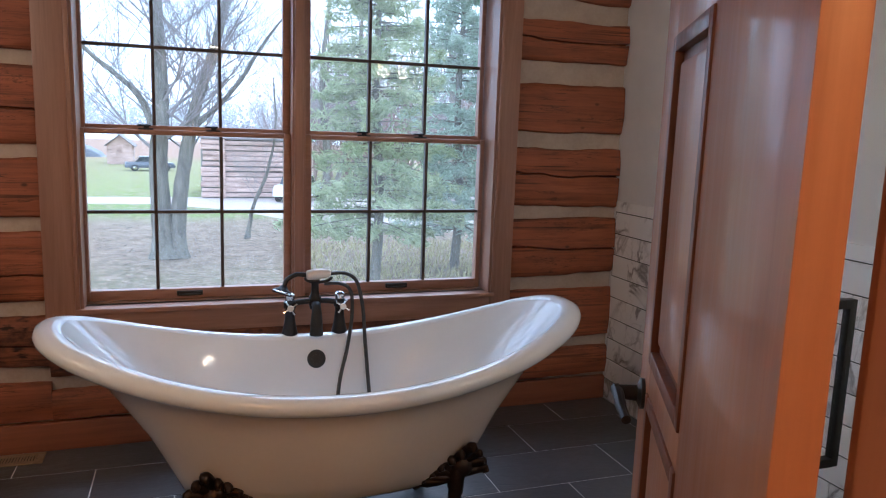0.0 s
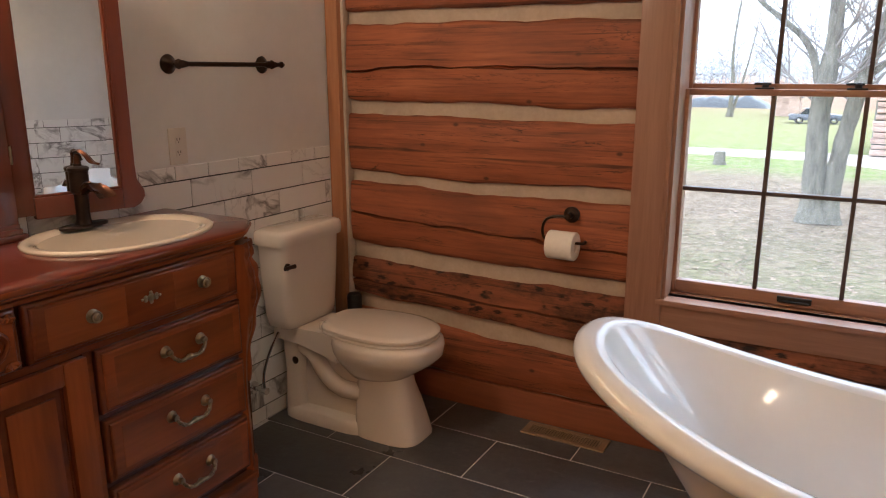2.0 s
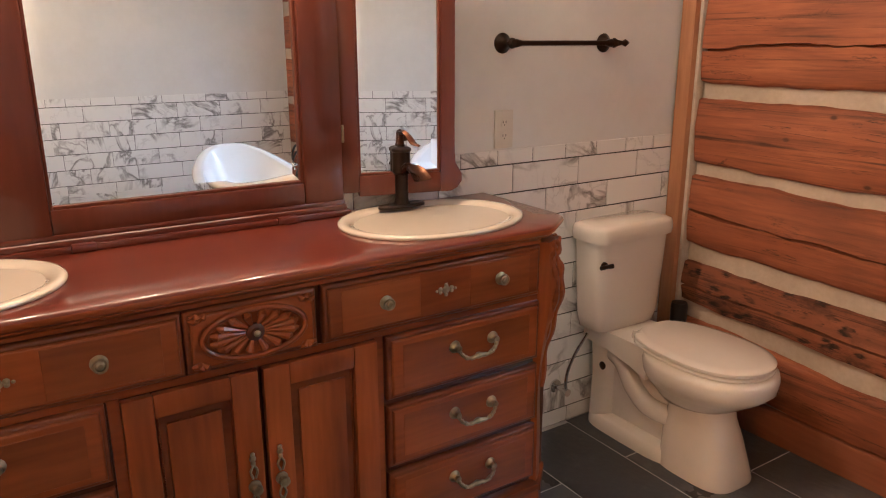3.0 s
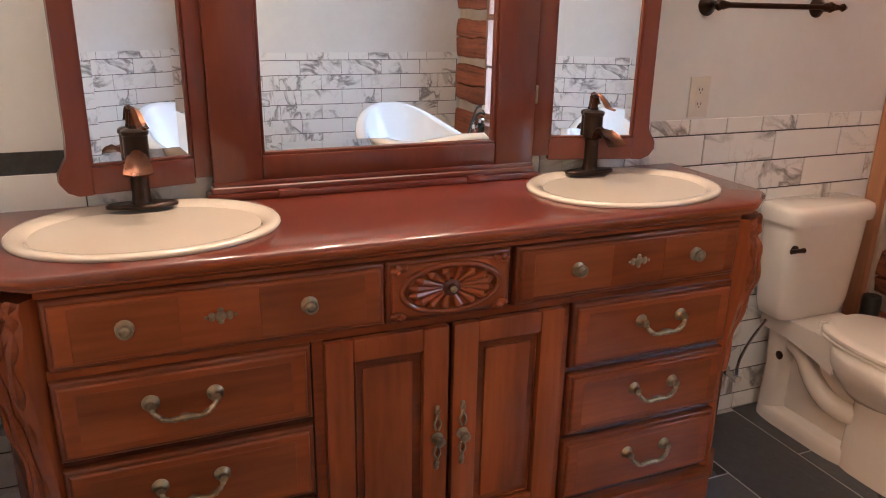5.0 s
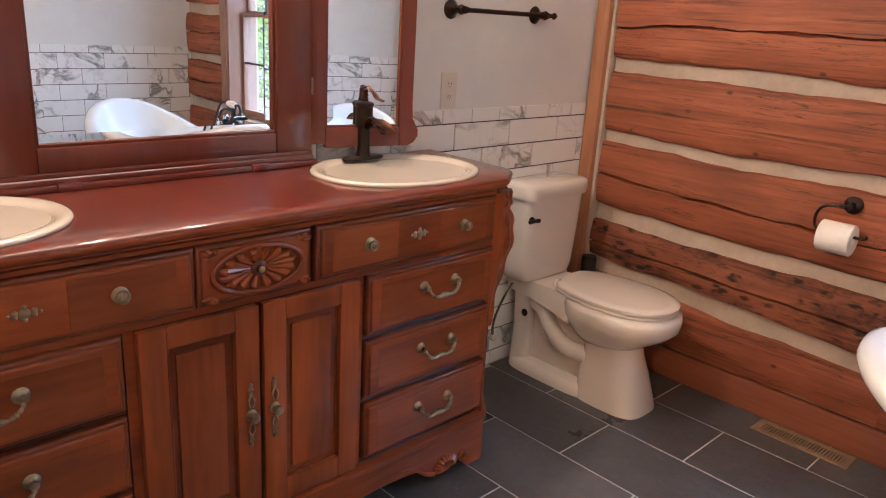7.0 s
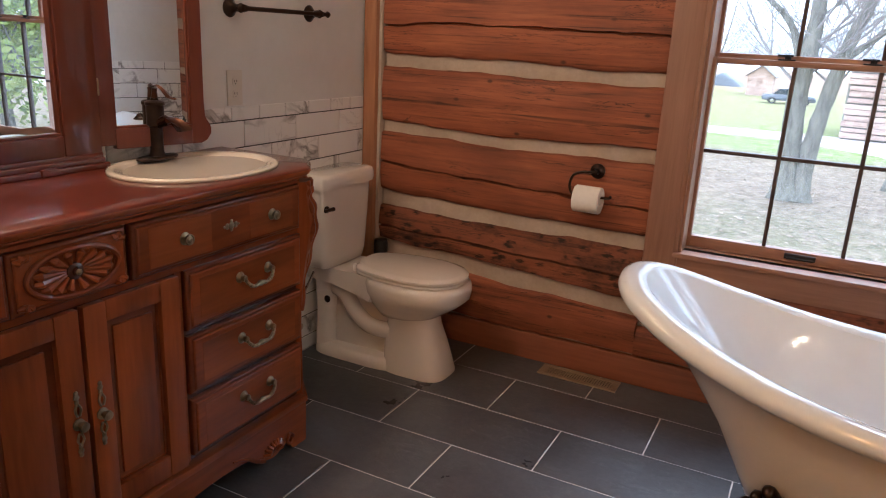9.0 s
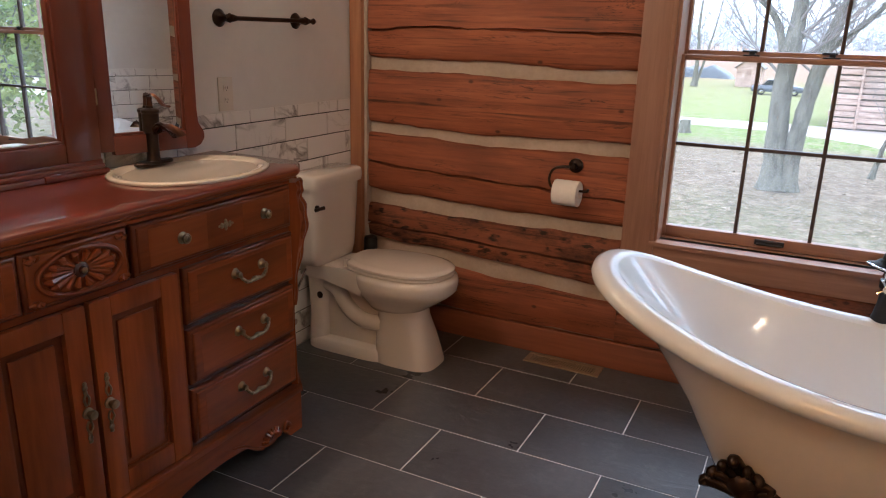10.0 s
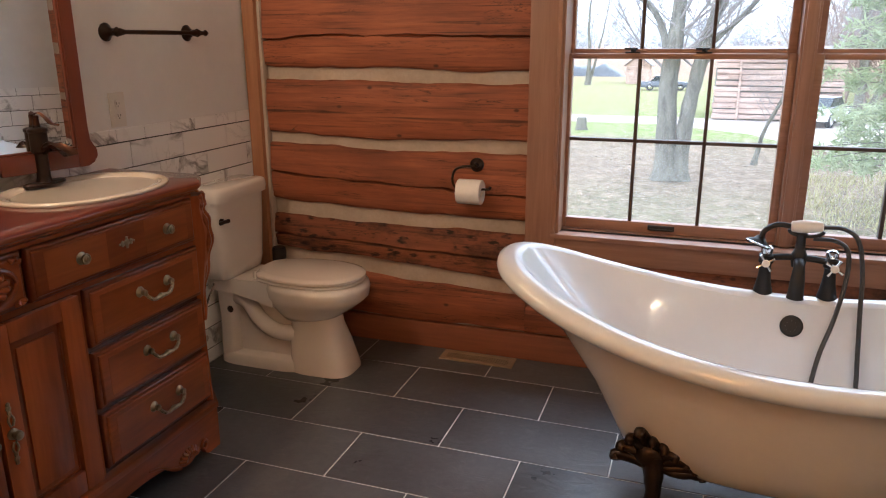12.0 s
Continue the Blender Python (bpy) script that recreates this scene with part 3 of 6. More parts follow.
door = thing("door_1", (HX, HYD, 0), "open panelled pine door with black lever", "door", kind="structure")
DWID, DTH, DH = 0.765, 0.035, 2.03


def dbox(bm, u0, u1, d0, d1, z0, z1, b=0.0):
    """u along the leaf from the hinge, d through it from the hall face."""
    return box(bm, d0, d1, u0, u1, z0, z1, b, m=dm)


PU0, PU1 = 0.362, 0.655             # the panelled column beside the lock stile
ROWS = ((0.23, 0.985), (1.045, 1.555), (1.625, 1.90))
bm = bmesh.new()
dbox(bm, 0, PU0, 0, DTH, 0.008, DH, 0.0015)
dbox(bm, PU1, DWID, 0, DTH, 0.008, DH, 0.0015)
for z0, z1 in zip((0.008, 0.985, 1.555, 1.90), (0.23, 1.045, 1.625, DH)):
    dbox(bm, PU0, PU1, 0, DTH, z0, z1, 0.0015)
leaf = part("leaf", bm, DOORW, door)
# backing and mouldings round each panel in darker wood than the leaf
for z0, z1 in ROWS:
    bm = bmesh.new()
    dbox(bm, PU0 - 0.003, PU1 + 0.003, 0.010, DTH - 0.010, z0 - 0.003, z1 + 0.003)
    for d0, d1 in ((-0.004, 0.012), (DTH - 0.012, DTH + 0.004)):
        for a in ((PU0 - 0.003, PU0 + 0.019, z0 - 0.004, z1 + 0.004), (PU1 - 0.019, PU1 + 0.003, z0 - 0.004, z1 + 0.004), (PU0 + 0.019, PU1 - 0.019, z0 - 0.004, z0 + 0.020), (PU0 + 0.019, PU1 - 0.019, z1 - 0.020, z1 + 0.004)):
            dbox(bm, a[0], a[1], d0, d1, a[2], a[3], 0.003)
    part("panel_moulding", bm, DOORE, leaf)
    bm = bmesh.new()
    dbox(bm, PU0 + 0.036, PU1 - 0.036, 0.003, DTH - 0.003, z0 + 0.037, z1 - 0.037, 0.006)
    part("panel", bm, DOORW, leaf)
bm = bmesh.new()
ul, zl = DWID - 0.06, 0.97
for s, d in ((-1, 0.0), (1, DTH)):
    lathe(bm, [(0.026, 0), (0.027, 0.006), (0.014, 0.012), (0.012, 0.045), (0.013, 0.05), (0, 0.052)], dm @ Vector((d, ul, zl)), dm.to_3x3() @ Vector((s, 0, 0)), 18)
    e = d + s * 0.045
    tube(bm, [dm @ Vector((e, ul + 0.01, zl)), dm @ Vector((e, ul - 0.03, zl + 0.004)), dm @ Vector((e, ul - 0.075, zl + 0.002)), dm @ Vector((e - s * 0.006, ul - 0.115, zl - 0.006))], [0.011, 0.010, 0.009, 0.008], 10)
dbox(bm, DWID - 0.002, DWID + 0.002, 0.006, 0.029, zl - 0.03, zl + 0.03)
part("lever_handle", bm, BLACKM, door, "black metal lever handle")
for z in (0.25, 1.05, 1.8):
    bm = bmesh.new()
    lathe(bm, [(0.007, -0.05), (0.008, -0.045), (0.007, 0.045), (0.004, 0.055)], dm @ Vector((DTH + 0.006, -0.006, z)), n=10)
    part("hinge", bm, BLACKM, door, "black butt hinge")
bm = bmesh.new()
box(bm, DX1 - 0.004, DX1 + 0.02, YS - 0.125, YS + 0.004, 0, DZ - 0.004)
box(bm, DX0 - 0.02, DX0 + 0.004, YS - 0.125, YS + 0.004, 0, DZ - 0.004)
box(bm, DX0 - 0.02, DX1 + 0.02, YS - 0.125, YS + 0.004, DZ - 0.004, DZ + 0.02)
part("jamb", bm, DOORW, door)
bm = bmesh.new()
for y0, y1 in ((YS + 0.004, YS + 0.020), (YS - 0.141, YS - 0.125)):
    box(bm, DX1 + 0.006, DX1 + 0.08, y0, y1, 0, DZ + 0.09, 0.003)
    box(bm, DX0 - 0.08, DX0 - 0.006, y0, y1, 0, DZ + 0.09, 0.003)
    box(bm, DX0 - 0.006, DX1 + 0.006, y0, y1, DZ + 0.006, DZ + 0.09, 0.003)
part("casing", bm, DOORW, door)

# ---- tub ----
TX, TY = 1.460, -0.625
tub = thing("bathtub", (TX, TY, 0), "white double-slipper clawfoot tub with bronze feet", "bathtub")


def rim_z(t):
    c = abs(math.cos(t))
    return 0.597 + 0.186 * c ** 1.8


def tub_ring(a, b, f, drop, n=112, flat=0.165):
    out = []
    for k in range(n):
        t = k * math.tau / n
        c, s = math.cos(t), math.sin(t)
        z = flat + f * (rim_z(t) - flat) + drop
        out.append((TX + a * math.copysign(abs(c) ** 0.88, c), TY + b * math.copysign(abs(s) ** 0.82, s), z))
    return out


outer = [(0.42, 0.16, 0, 0.0), (0.480, 0.205, 0, 0.006), (0.512, 0.232, 0.06, 0.0), (0.552, 0.262, 0.20, 0), (0.622, 0.293, 0.42, 0), (0.715, 0.318, 0.64, 0), (0.790, 0.334, 0.80, 0),
         (0.868, 0.351, 1.0, -0.063), (0.894, 0.366, 1.0, -0.064), (0.915, 0.382, 1.0, -0.056), (0.927, 0.392, 1.0, -0.042), (0.930, 0.395, 1.0, -0.027), (0.924, 0.389, 1.0, -0.011),
         (0.906, 0.371, 1.0, -0.002), (0.884, 0.349, 1.0, 0.0), (0.864, 0.331, 1.0, -0.005), (0.852, 0.320, 1.0, -0.016)]
inner = [(0.812, 0.307, 0.90, 0.0), (0.704, 0.284, 0.70, 0.012), (0.604, 0.260, 0.46, 0.03), (0.530, 0.228, 0.22, 0.05), (0.468, 0.190, 0.06, 0.05), (0.36, 0.12, 0.0, 0.047), (0.1, 0.03, 0, 0.046)]
part("outer_shell", loft(bmesh.new(), [tub_ring(*r) for r in outer[:8]], True, False), SHELL, tub, "white enamelled outer shell, tinted for warm lamplight", angle=60)
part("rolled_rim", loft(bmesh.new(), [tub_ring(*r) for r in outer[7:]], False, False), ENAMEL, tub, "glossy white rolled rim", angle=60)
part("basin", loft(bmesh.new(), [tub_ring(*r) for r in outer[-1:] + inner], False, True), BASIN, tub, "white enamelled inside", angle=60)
bm = lathe(bmesh.new(), [(0.0, 0.0), (0.034, 0.0), (0.036, 0.004), (0.030, 0.009), (0.0, 0.010)], (1.447, -0.334, 0.512), (0, -0.96, 0.28), 24)
for k in range(8):
    a = k * math.tau / 8
    box(bm, -0.002, 0.002, -0.002, 0.002, 0.010, 0.022, m=Matrix.Translation((1.447, -0.336, 0.512)) @ Matrix.Rotation(radians(72), 4, "X") @ Matrix.Translation((0.017 * math.cos(a), 0.017 * math.sin(a), -0.010)))
part("overflow_plate", bm, BLACKM, tub, "round black overflow plate")


def claw_foot(cx, cy, sx, sy):
    bm = bmesh.new()
    o = lambda u, v, z: (cx + sx * u * 1.30, cy + sy * v * 1.15, z * 1.08 + 0.18 * (z - 0.08) if z > 0.08 else z)
    leaves = []
    # scrolled acanthus knee against the shell
    for u1, z1, u2, z2, r in ((-0.04, 0.19, -0.085, 0.19, 0.014), (-0.04, 0.21, -0.073, 0.222, 0.013), (-0.03, 0.225, -0.055, 0.250, 0.013), (-0.02, 0.235, -0.035, 0.274, 0.014), (0.0, 0.225, -0.008, 0.250, 0.012), (0.01, 0.22, 0.017, 0.234, 0.012), (0.02, 0.21, 0.042, 0.215, 0.012), (0.03, 0.195, 0.065, 0.197, 0.012), (0.04, 0.18, 0.086, 0.180, 0.012), (0.05, 0.17, 0.102, 0.163, 0.012)):
        line = curve_pts([o(0, 0.03, 0.175), o(u1, 0.032, z1), o(u2, 0.012 + (z2 - 0.165) * 0.45, z2), o(u2 * 1.04, 0.022 + (z2 - 0.165) * 0.45, z2 - 0.012)], 4)
        k = len(line) - 1
        leaf = bmesh.new()
        tube(leaf, line, [r * (0.85 + 0.55 * math.sin(math.pi * i / k)) for i in range(k + 1)], 9)
        for v in leaf.verts:
            v.co += noise.noise_vector(v.co * 60) * 0.004
        leaves.append(leaf)
    lathe(bm, [(0.055 * math.sin(a * math.pi / 8), -0.05 * math.cos(a * math.pi / 8)) for a in range(9)], o(-0.015, 0.012, 0.205), n=12)
    # leg
    line = curve_pts([o(-0.005, 0.022, 0.20), o(0.0, 0.035, 0.15), o(0.002, 0.035, 0.105), o(-0.004, 0.038, 0.07), o(-0.01, 0.045, 0.045)], 4)
    tube(bm, line, [0.040 - 0.016 * math.sin(math.pi * min(1, i / (len(line) - 1) * 1.05)) for i in range(len(line))], 12)
    # ball and toes
    lathe(bm, [(0.040 * math.sin(a * math.pi / 8), -0.036 * math.cos(a * math.pi / 8)) for a in range(9)], o(-0.01, 0.05, 0.036), n=14)
    for k in (-50, -17, 17, 50):
        d = radians(k)
        tx, ty = math.sin(d), math.cos(d)
        tube(bm, [o(-0.01 + 0.02 * tx, 0.045 + 0.02 * ty, 0.062), o(-0.01 + 0.04 * tx, 0.05 + 0.036 * ty, 0.046), o(-0.01 + 0.046 * tx, 0.05 + 0.043 * ty, 0.02), o(-0.01 + 0.044 * tx, 0.05 + 0.041 * ty, 0.001)], [0.012, 0.013, 0.010, 0.004], 7)
    for v in bm.verts:
        v.co += noise.noise_vector(v.co * 60) * 0.004
    foot = part("claw_foot", bm, BRONZE, tub, "dark bronze claw foot", angle=60)
    for leaf in leaves:
        part("scroll_leaf", leaf, BRONZE, foot, angle=60)


for sx in (-1, 1):
    for sy in (-1, 1):
        claw_foot(TX + sx * 0.395, TY + sy * 0.175, -sx, sy)

# ---- tub faucet ----
FX, FY, FZ = 1.452, -0.262, 0.600
fau = thing("tub_faucet", (FX, FY, FZ), "black bridge tub faucet with handheld shower on the rim", "faucet")
for s in (-1, 1):
    x = FX + s * 0.098
    bm = lathe(bmesh.new(), [(0.030, -0.006), (0.031, 0.004), (0.027, 0.018), (0.021, 0.05), (0.018, 0.085), (0.019, 0.10), (0.024, 0.104), (0.024, 0.128), (0.016, 0.136), (0.0, 0.137)], (x, FY, FZ), n=18)
    ris = part("riser", bm, BLACKM, fau)
    bm = lathe(bmesh.new(), [(0.017, -0.002), (0.020, 0.008), (0.019, 0.018), (0.011, 0.026), (0, 0.028)], (x, FY, FZ + 0.136), n=16)
    part("valve_cap", bm, CHROME, ris, "chrome valve cap")
    bm = bmesh.new()
    c = Vector((x + s * 0.004, FY - 0.045, FZ + 0.112))
    tube(bm, [(x, FY - 0.015, FZ + 0.116), c], 0.009, 10)
    for k in range(4):
        a = radians(45 + 90 * k + 12 * s)
        w = Vector((math.cos(a), 0, math.sin(a)))
        tube(bm, [c + w * 0.008, c + w * 0.02, c + w * 0.031], [0.0045, 0.0038, 0.0055], 8)
    part("cross_handle", bm, CHROME, ris, "chrome cross handle")
    bm = lathe(bmesh.new(), [(0.011, 0), (0.013, 0.004), (0.011, 0.009), (0, 0.010)], c + Vector((0, -0.004, 0)), (0, -1, 0), 14)
    part("handle_button", bm, PLATE, ris, "white porcelain handle button")
bm = tube(bmesh.new(), curve_pts([(FX - 0.098, FY, FZ + 0.118), (FX - 0.05, FY, FZ + 0.126), (FX, FY, FZ + 0.128), (FX + 0.05, FY, FZ + 0.126), (FX + 0.098, FY, FZ + 0.118)], 4), 0.011, 10)
lathe(bm, [(0.020, -0.03), (0.024, -0.012), (0.024, 0.014), (0.017, 0.03)], (FX, FY, FZ + 0.126), n=16)
part("bridge", bm, BLACKM, fau)
bm = tube(bmesh.new(), curve_pts([(FX, FY - 0.01, FZ + 0.12), (FX - 0.001, FY - 0.045, FZ + 0.105), (FX - 0.003, FY - 0.06, FZ + 0.06), (FX - 0.004, FY - 0.062, FZ + 0.005)], 5), [0.017, 0.017, 0.017, 0.017, 0.018, 0.018, 0.019, 0.020, 0.021, 0.022, 0.023, 0.024, 0.024, 0.025, 0.026, 0.027], 14)
part("spout", bm, BLACKM, fau)
bm = lathe(bmesh.new(), [(0.018, 0), (0.015, 0.02), (0.014, 0.045), (0.020, 0.06), (0.016, 0.066)], (FX, FY, FZ + 0.148), n=16)
part("diverter", bm, BLACKM, fau)
bm = bmesh.new()
ring = [(FX + 0.012 + 0.052 * math.cos(a), FY - 0.004, FZ + 0.222 + 0.020 * math.sin(a)) for a in [math.pi + k * math.pi / 10 for k in range(11)]]
tube(bm, ring, 0.006, 8)
part("cradle", bm, BLACKM, fau)
bm = lathe(bmesh.new(), [(0.012, -0.048), (0.018, -0.044), (0.021, -0.02), (0.0215, 0.0), (0.020, 0.022), (0.016, 0.044), (0.011, 0.048)], (FX + 0.012, FY - 0.004, FZ + 0.235), (1, 0, 0.06), 18)
hs = part("handset_grip", bm, PLATE, fau, "white porcelain handset grip")
bm = tube(bmesh.new(), curve_pts([(FX - 0.034, FY - 0.004, FZ + 0.232), (FX - 0.075, FY - 0.006, FZ + 0.236), (FX - 0.112, FY - 0.012, FZ + 0.216), (FX - 0.122, FY - 0.018, FZ + 0.19)], 5), 0.009, 10)
lathe(bm, [(0.012, 0), (0.020, 0.012), (0.038, 0.022), (0.041, 0.028), (0.036, 0.034), (0.0, 0.035)], (FX - 0.122, FY - 0.018, FZ + 0.196), (-0.35, -0.2, -1), 20)
part("shower_head", bm, BLACKM, hs, "black and chrome shower head")
bm = lathe(bmesh.new(), [(0.040, 0), (0.044, 0.003), (0.040, 0.007)], Vector((FX - 0.122, FY - 0.018, FZ + 0.196)) + Vector((-0.35, -0.2, -1)).normalized() * 0.024, (-0.35, -0.2, -1), 24)
part("shower_ring", bm, CHROME, hs, "chrome ring")
bm = tube(bmesh.new(), curve_pts([(FX + 0.058, FY - 0.004, FZ + 0.236), (FX + 0.12, FY - 0.006, FZ + 0.235), (FX + 0.165, FY - 0.012, FZ + 0.20), (FX + 0.185, FY - 0.035, FZ + 0.10), (FX + 0.187, FY - 0.075, FZ - 0.02), (FX + 0.190, FY - 0.115, FZ - 0.14), (FX + 0.188, FY - 0.17, FZ - 0.27), (FX + 0.15, FY - 0.24, FZ - 0.365),
                                  (FX + 0.10, FY - 0.25, FZ - 0.375), (FX + 0.055, FY - 0.20, FZ - 0.33), (FX + 0.075, FY - 0.13, FZ - 0.18), (FX + 0.115, FY - 0.08, FZ - 0.05), (FX + 0.140, FY - 0.045, FZ + 0.08), (FX + 0.138, FY - 0.02, FZ + 0.165), (FX + 0.10, FY - 0.01, FZ + 0.195), (FX + 0.035, FY - 0.004, FZ + 0.196)], 6), 0.0072, 8)
part("hose", bm, RUBBER, fau, "black flexible shower hose")

# ---- vanity ----
VC = -1.677                       # middle of the vanity along the wall
VF = -0.462                       # face of the drawer fronts
VT = 0.977                        # countertop height
van = thing("vanity_cabinet", (-0.7, VC, 0), "carved cherry dresser vanity with brass pulls", "cabinet")
VL, VR = 2 * VC + 0.863, -0.863   # ends of the front


def front_panel(name, y0, y1, z0, z1, parent=van, material=CHERRY, raise_=0.0):
    """A drawer front with a bevelled lip and a sunken inlay line."""
    bm = bmesh.new()
    rings = []
    for d, x in ((0.0, VF - 0.022), (0.0, VF - 0.011), (0.0008, VF - 0.0085), (0.0028, VF - 0.0060), (0.0056, VF - 0.0040), (0.0085, VF - 0.0034), (0.0105, VF - 0.0034), (0.0115, VF - 0.0010), (0.0130, VF + 0.0014), (0.0155, VF + 0.0028), (0.0185, VF + 0.003)):
        rings.append([(x, y0 + d, z0 + d), (x, y1 - d, z0 + d), (x, y1 - d, z1 - d), (x, y0 + d, z1 - d)])
    loft(bm, rings[7:], False)
    front = part(name, bm, material, parent, angle=32)
    part("glazed_lip", loft(bmesh.new(), rings[:8], True, False), CHERRY_M, front, "darker moulded edge", angle=32)
    return front


def inlay(owner, y0, y1, z0, z1, x=VF + 0.003):
    """A veneered field let into the drawer front."""
    bm = bmesh.new()
    box(bm, x - 0.001, x + 0.0007, y0, y1, z0, z1, 0.0006, 1)
    part("veneer_field", bm, VENEER, owner)


def knob(owner, y, z):
    bm = lathe(bmesh.new(), [(0.0175, 0), (0.018, 0.003), (0.014, 0.005), (0.007, 0.008), (0.007, 0.013), (0.0140, 0.016), (0.0155, 0.019), (0.0150, 0.022), (0.0125, 0.0225), (0.0105, 0.0205), (0.0085, 0.0215), (0.006, 0.024), (0.0, 0.0245)], (VF + 0.002, y, z), (1, 0, 0), 20)
    part("knob", bm, BRASS, owner, "round antique brass knob")


def escutcheon(owner, y, z):
    bm = bmesh.new()
    x = VF + 0.0025
    for dy, dz, r in ((0, 0, 0.012), (0.017, 0.003, 0.007), (-0.017, 0.003, 0.007), (0.017, -0.004, 0.006), (-0.017, -0.004, 0.006), (0, 0.013, 0.006), (0, -0.012, 0.006), (0.028, 0, 0.004), (-0.028, 0, 0.004)):
        lathe(bm, [(r, 0), (r * 0.9, 0.002), (r * 0.4, 0.0035), (0, 0.004)], (x, y + dy, z + dz), (1, 0, 0), 10)
    part("escutcheon", bm, BRASS, owner, "pierced brass keyhole plate")


def bail_pull(owner, y, z, half=0.061):
    bm = bmesh.new()
    x = VF + 0.002
    for s in (-1, 1):
        lathe(bm, [(0.017, 0), (0.0175, 0.003), (0.012, 0.006), (0.008, 0.012), (0.010, 0.018), (0.009, 0.024), (0.0, 0.026)], (x, y + s * half, z + 0.018), (1, 0, 0), 16)
    line = curve_pts([(x + 0.022, y - half, z + 0.015), (x + 0.027, y - half * 0.86, z + 0.001), (x + 0.028, y - half * 0.5, z - 0.013), (x + 0.028, y, z - 0.010), (x + 0.028, y + half * 0.5, z - 0.013), (x + 0.027, y + half * 0.86, z + 0.001), (x + 0.022, y + half, z + 0.015)], 6)
    k = len(line) - 1
    rr = [0.0036 + 0.0026 * abs(math.sin(i * 0.8)) + 0.0034 * math.exp(-((i - k / 2) / 2.6) ** 2) for i in range(k + 1)]
    tube(bm, line, rr, 8)
    for q in (-0.24, 0.24):
        c = line[round(k * (0.5 + q))]
        lathe(bm, [(0.0, -0.007), (0.0062, -0.003), (0.0066, 0.003), (0.0, 0.007)], c, (0, 1, -1.2 * q), 8)
    part("bail_pull", bm, BRASS, owner, "ornate antique brass bail pull")


def long_pull(owner, y, z):
    bm = bmesh.new()
    x = VF + 0.003
    for s in (-1, 1):
        for k, r in ((0.070, 0.008), (0.081, 0.006), (0.058, 0.006)):
            lathe(bm, [(r, 0), (r * 0.9, 0.003), (0, 0.005)], (x, y, z + s * k), (1, 0, 0), 10)
        tube(bm, curve_pts([(x + 0.003, y, z + s * 0.056), (x + 0.004, y + 0.008, z + s * 0.04), (x + 0.004, y + 0.003, z + s * 0.022)], 4), 0.003, 6)
        tube(bm, curve_pts([(x + 0.003, y, z + s * 0.056), (x + 0.004, y - 0.008, z + s * 0.04), (x + 0.004, y - 0.003, z + s * 0.022)], 4), 0.003, 6)
    lathe(bm, [(0.015, 0), (0.015, 0.004), (0.008, 0.007), (0.007, 0.013), (0.013, 0.018), (0.012, 0.026), (0.0, 0.028)], (x, y, z), (1, 0, 0), 16)
    part("door_pull", bm, BRASS, owner, "long ornate antique brass door pull")


# carcass, rails and canted corners
bm = bmesh.new()
box(bm, -0.922, VF - 0.024, VL, VR, 0.15, 0.74)
box(bm, VF - 0.05, VF - 0.024, VL, VR, 0.74, VT - 0.03)
box(bm, -0.922, -0.910, VL, VR, 0.74, VT - 0.03)
box(bm, -0.922, -0.54, VL - 0.09, VL, 0.05, VT - 0.03)
box(bm, -0.922, -0.54, VR, VR + 0.09, 0.05, VT - 0.03)
part("body", bm, CHERRY_D, van)
bm = bmesh.new()
box(bm, VF - 0.03, VF - 0.019, VL, VR, 0.757, 0.776)
box(bm, VF - 0.03, VF - 0.010, VL, VR, 0.925, VT - 0.028)
for y in (-1.372, 2 * VC + 1.372):
    box(bm, VF - 0.03, VF - 0.017, y - 0.012, y + 0.012, 0.17, 0.76)
part("face_frame", bm, CHERRY, van)
for s, yc in ((1, VR + 0.044), (-1, VL - 0.044)):
    m = Matrix.Translation((-0.512, yc, 0)) @ Matrix.Rotation(radians(45 * s), 4, "Z")
    bm = bmesh.new()
    prof = [(0.010, 0.165), (0.008, 0.30), (0.004, 0.42), (0.008, 0.54), (0.024, 0.64), (0.042, 0.72), (0.052, 0.79), (0.044, 0.84), (0.034, 0.88), (0.040, 0.905), (0.030, 0.925)]
    prof = [(p.x, p.z) for p in curve_pts([(a, 0, b) for a, b in prof], 5)]
    loft(bm, [[m @ Vector(p) for p in ((-0.06, -0.052, z), (d * 0.6, -0.052, z), (d, -0.034, z), (d + 0.002, 0, z), (d, 0.034, z), (d * 0.6, 0.052, z), (-0.06, 0.052, z))] for d, z in prof])
    post = part("corner_post", bm, CHERRY_Z, van)
    for q in (-0.036, -0.012, 0.012, 0.036):
        bm = tube(bmesh.new(), [m @ Vector((d + 0.003 - 0.012 * (abs(q) > 0.02), q * (0.35 + 0.65 * min(1, (z - 0.44) / 0.3)), z)) for d, z in prof if z > 0.46], [0.010 + 0.004 * math.sin(i * 0.9) for i in range(len([1 for d, z in prof if z > 0.46]))], 8)
        part("carved_rib", bm, CHERRY, post)

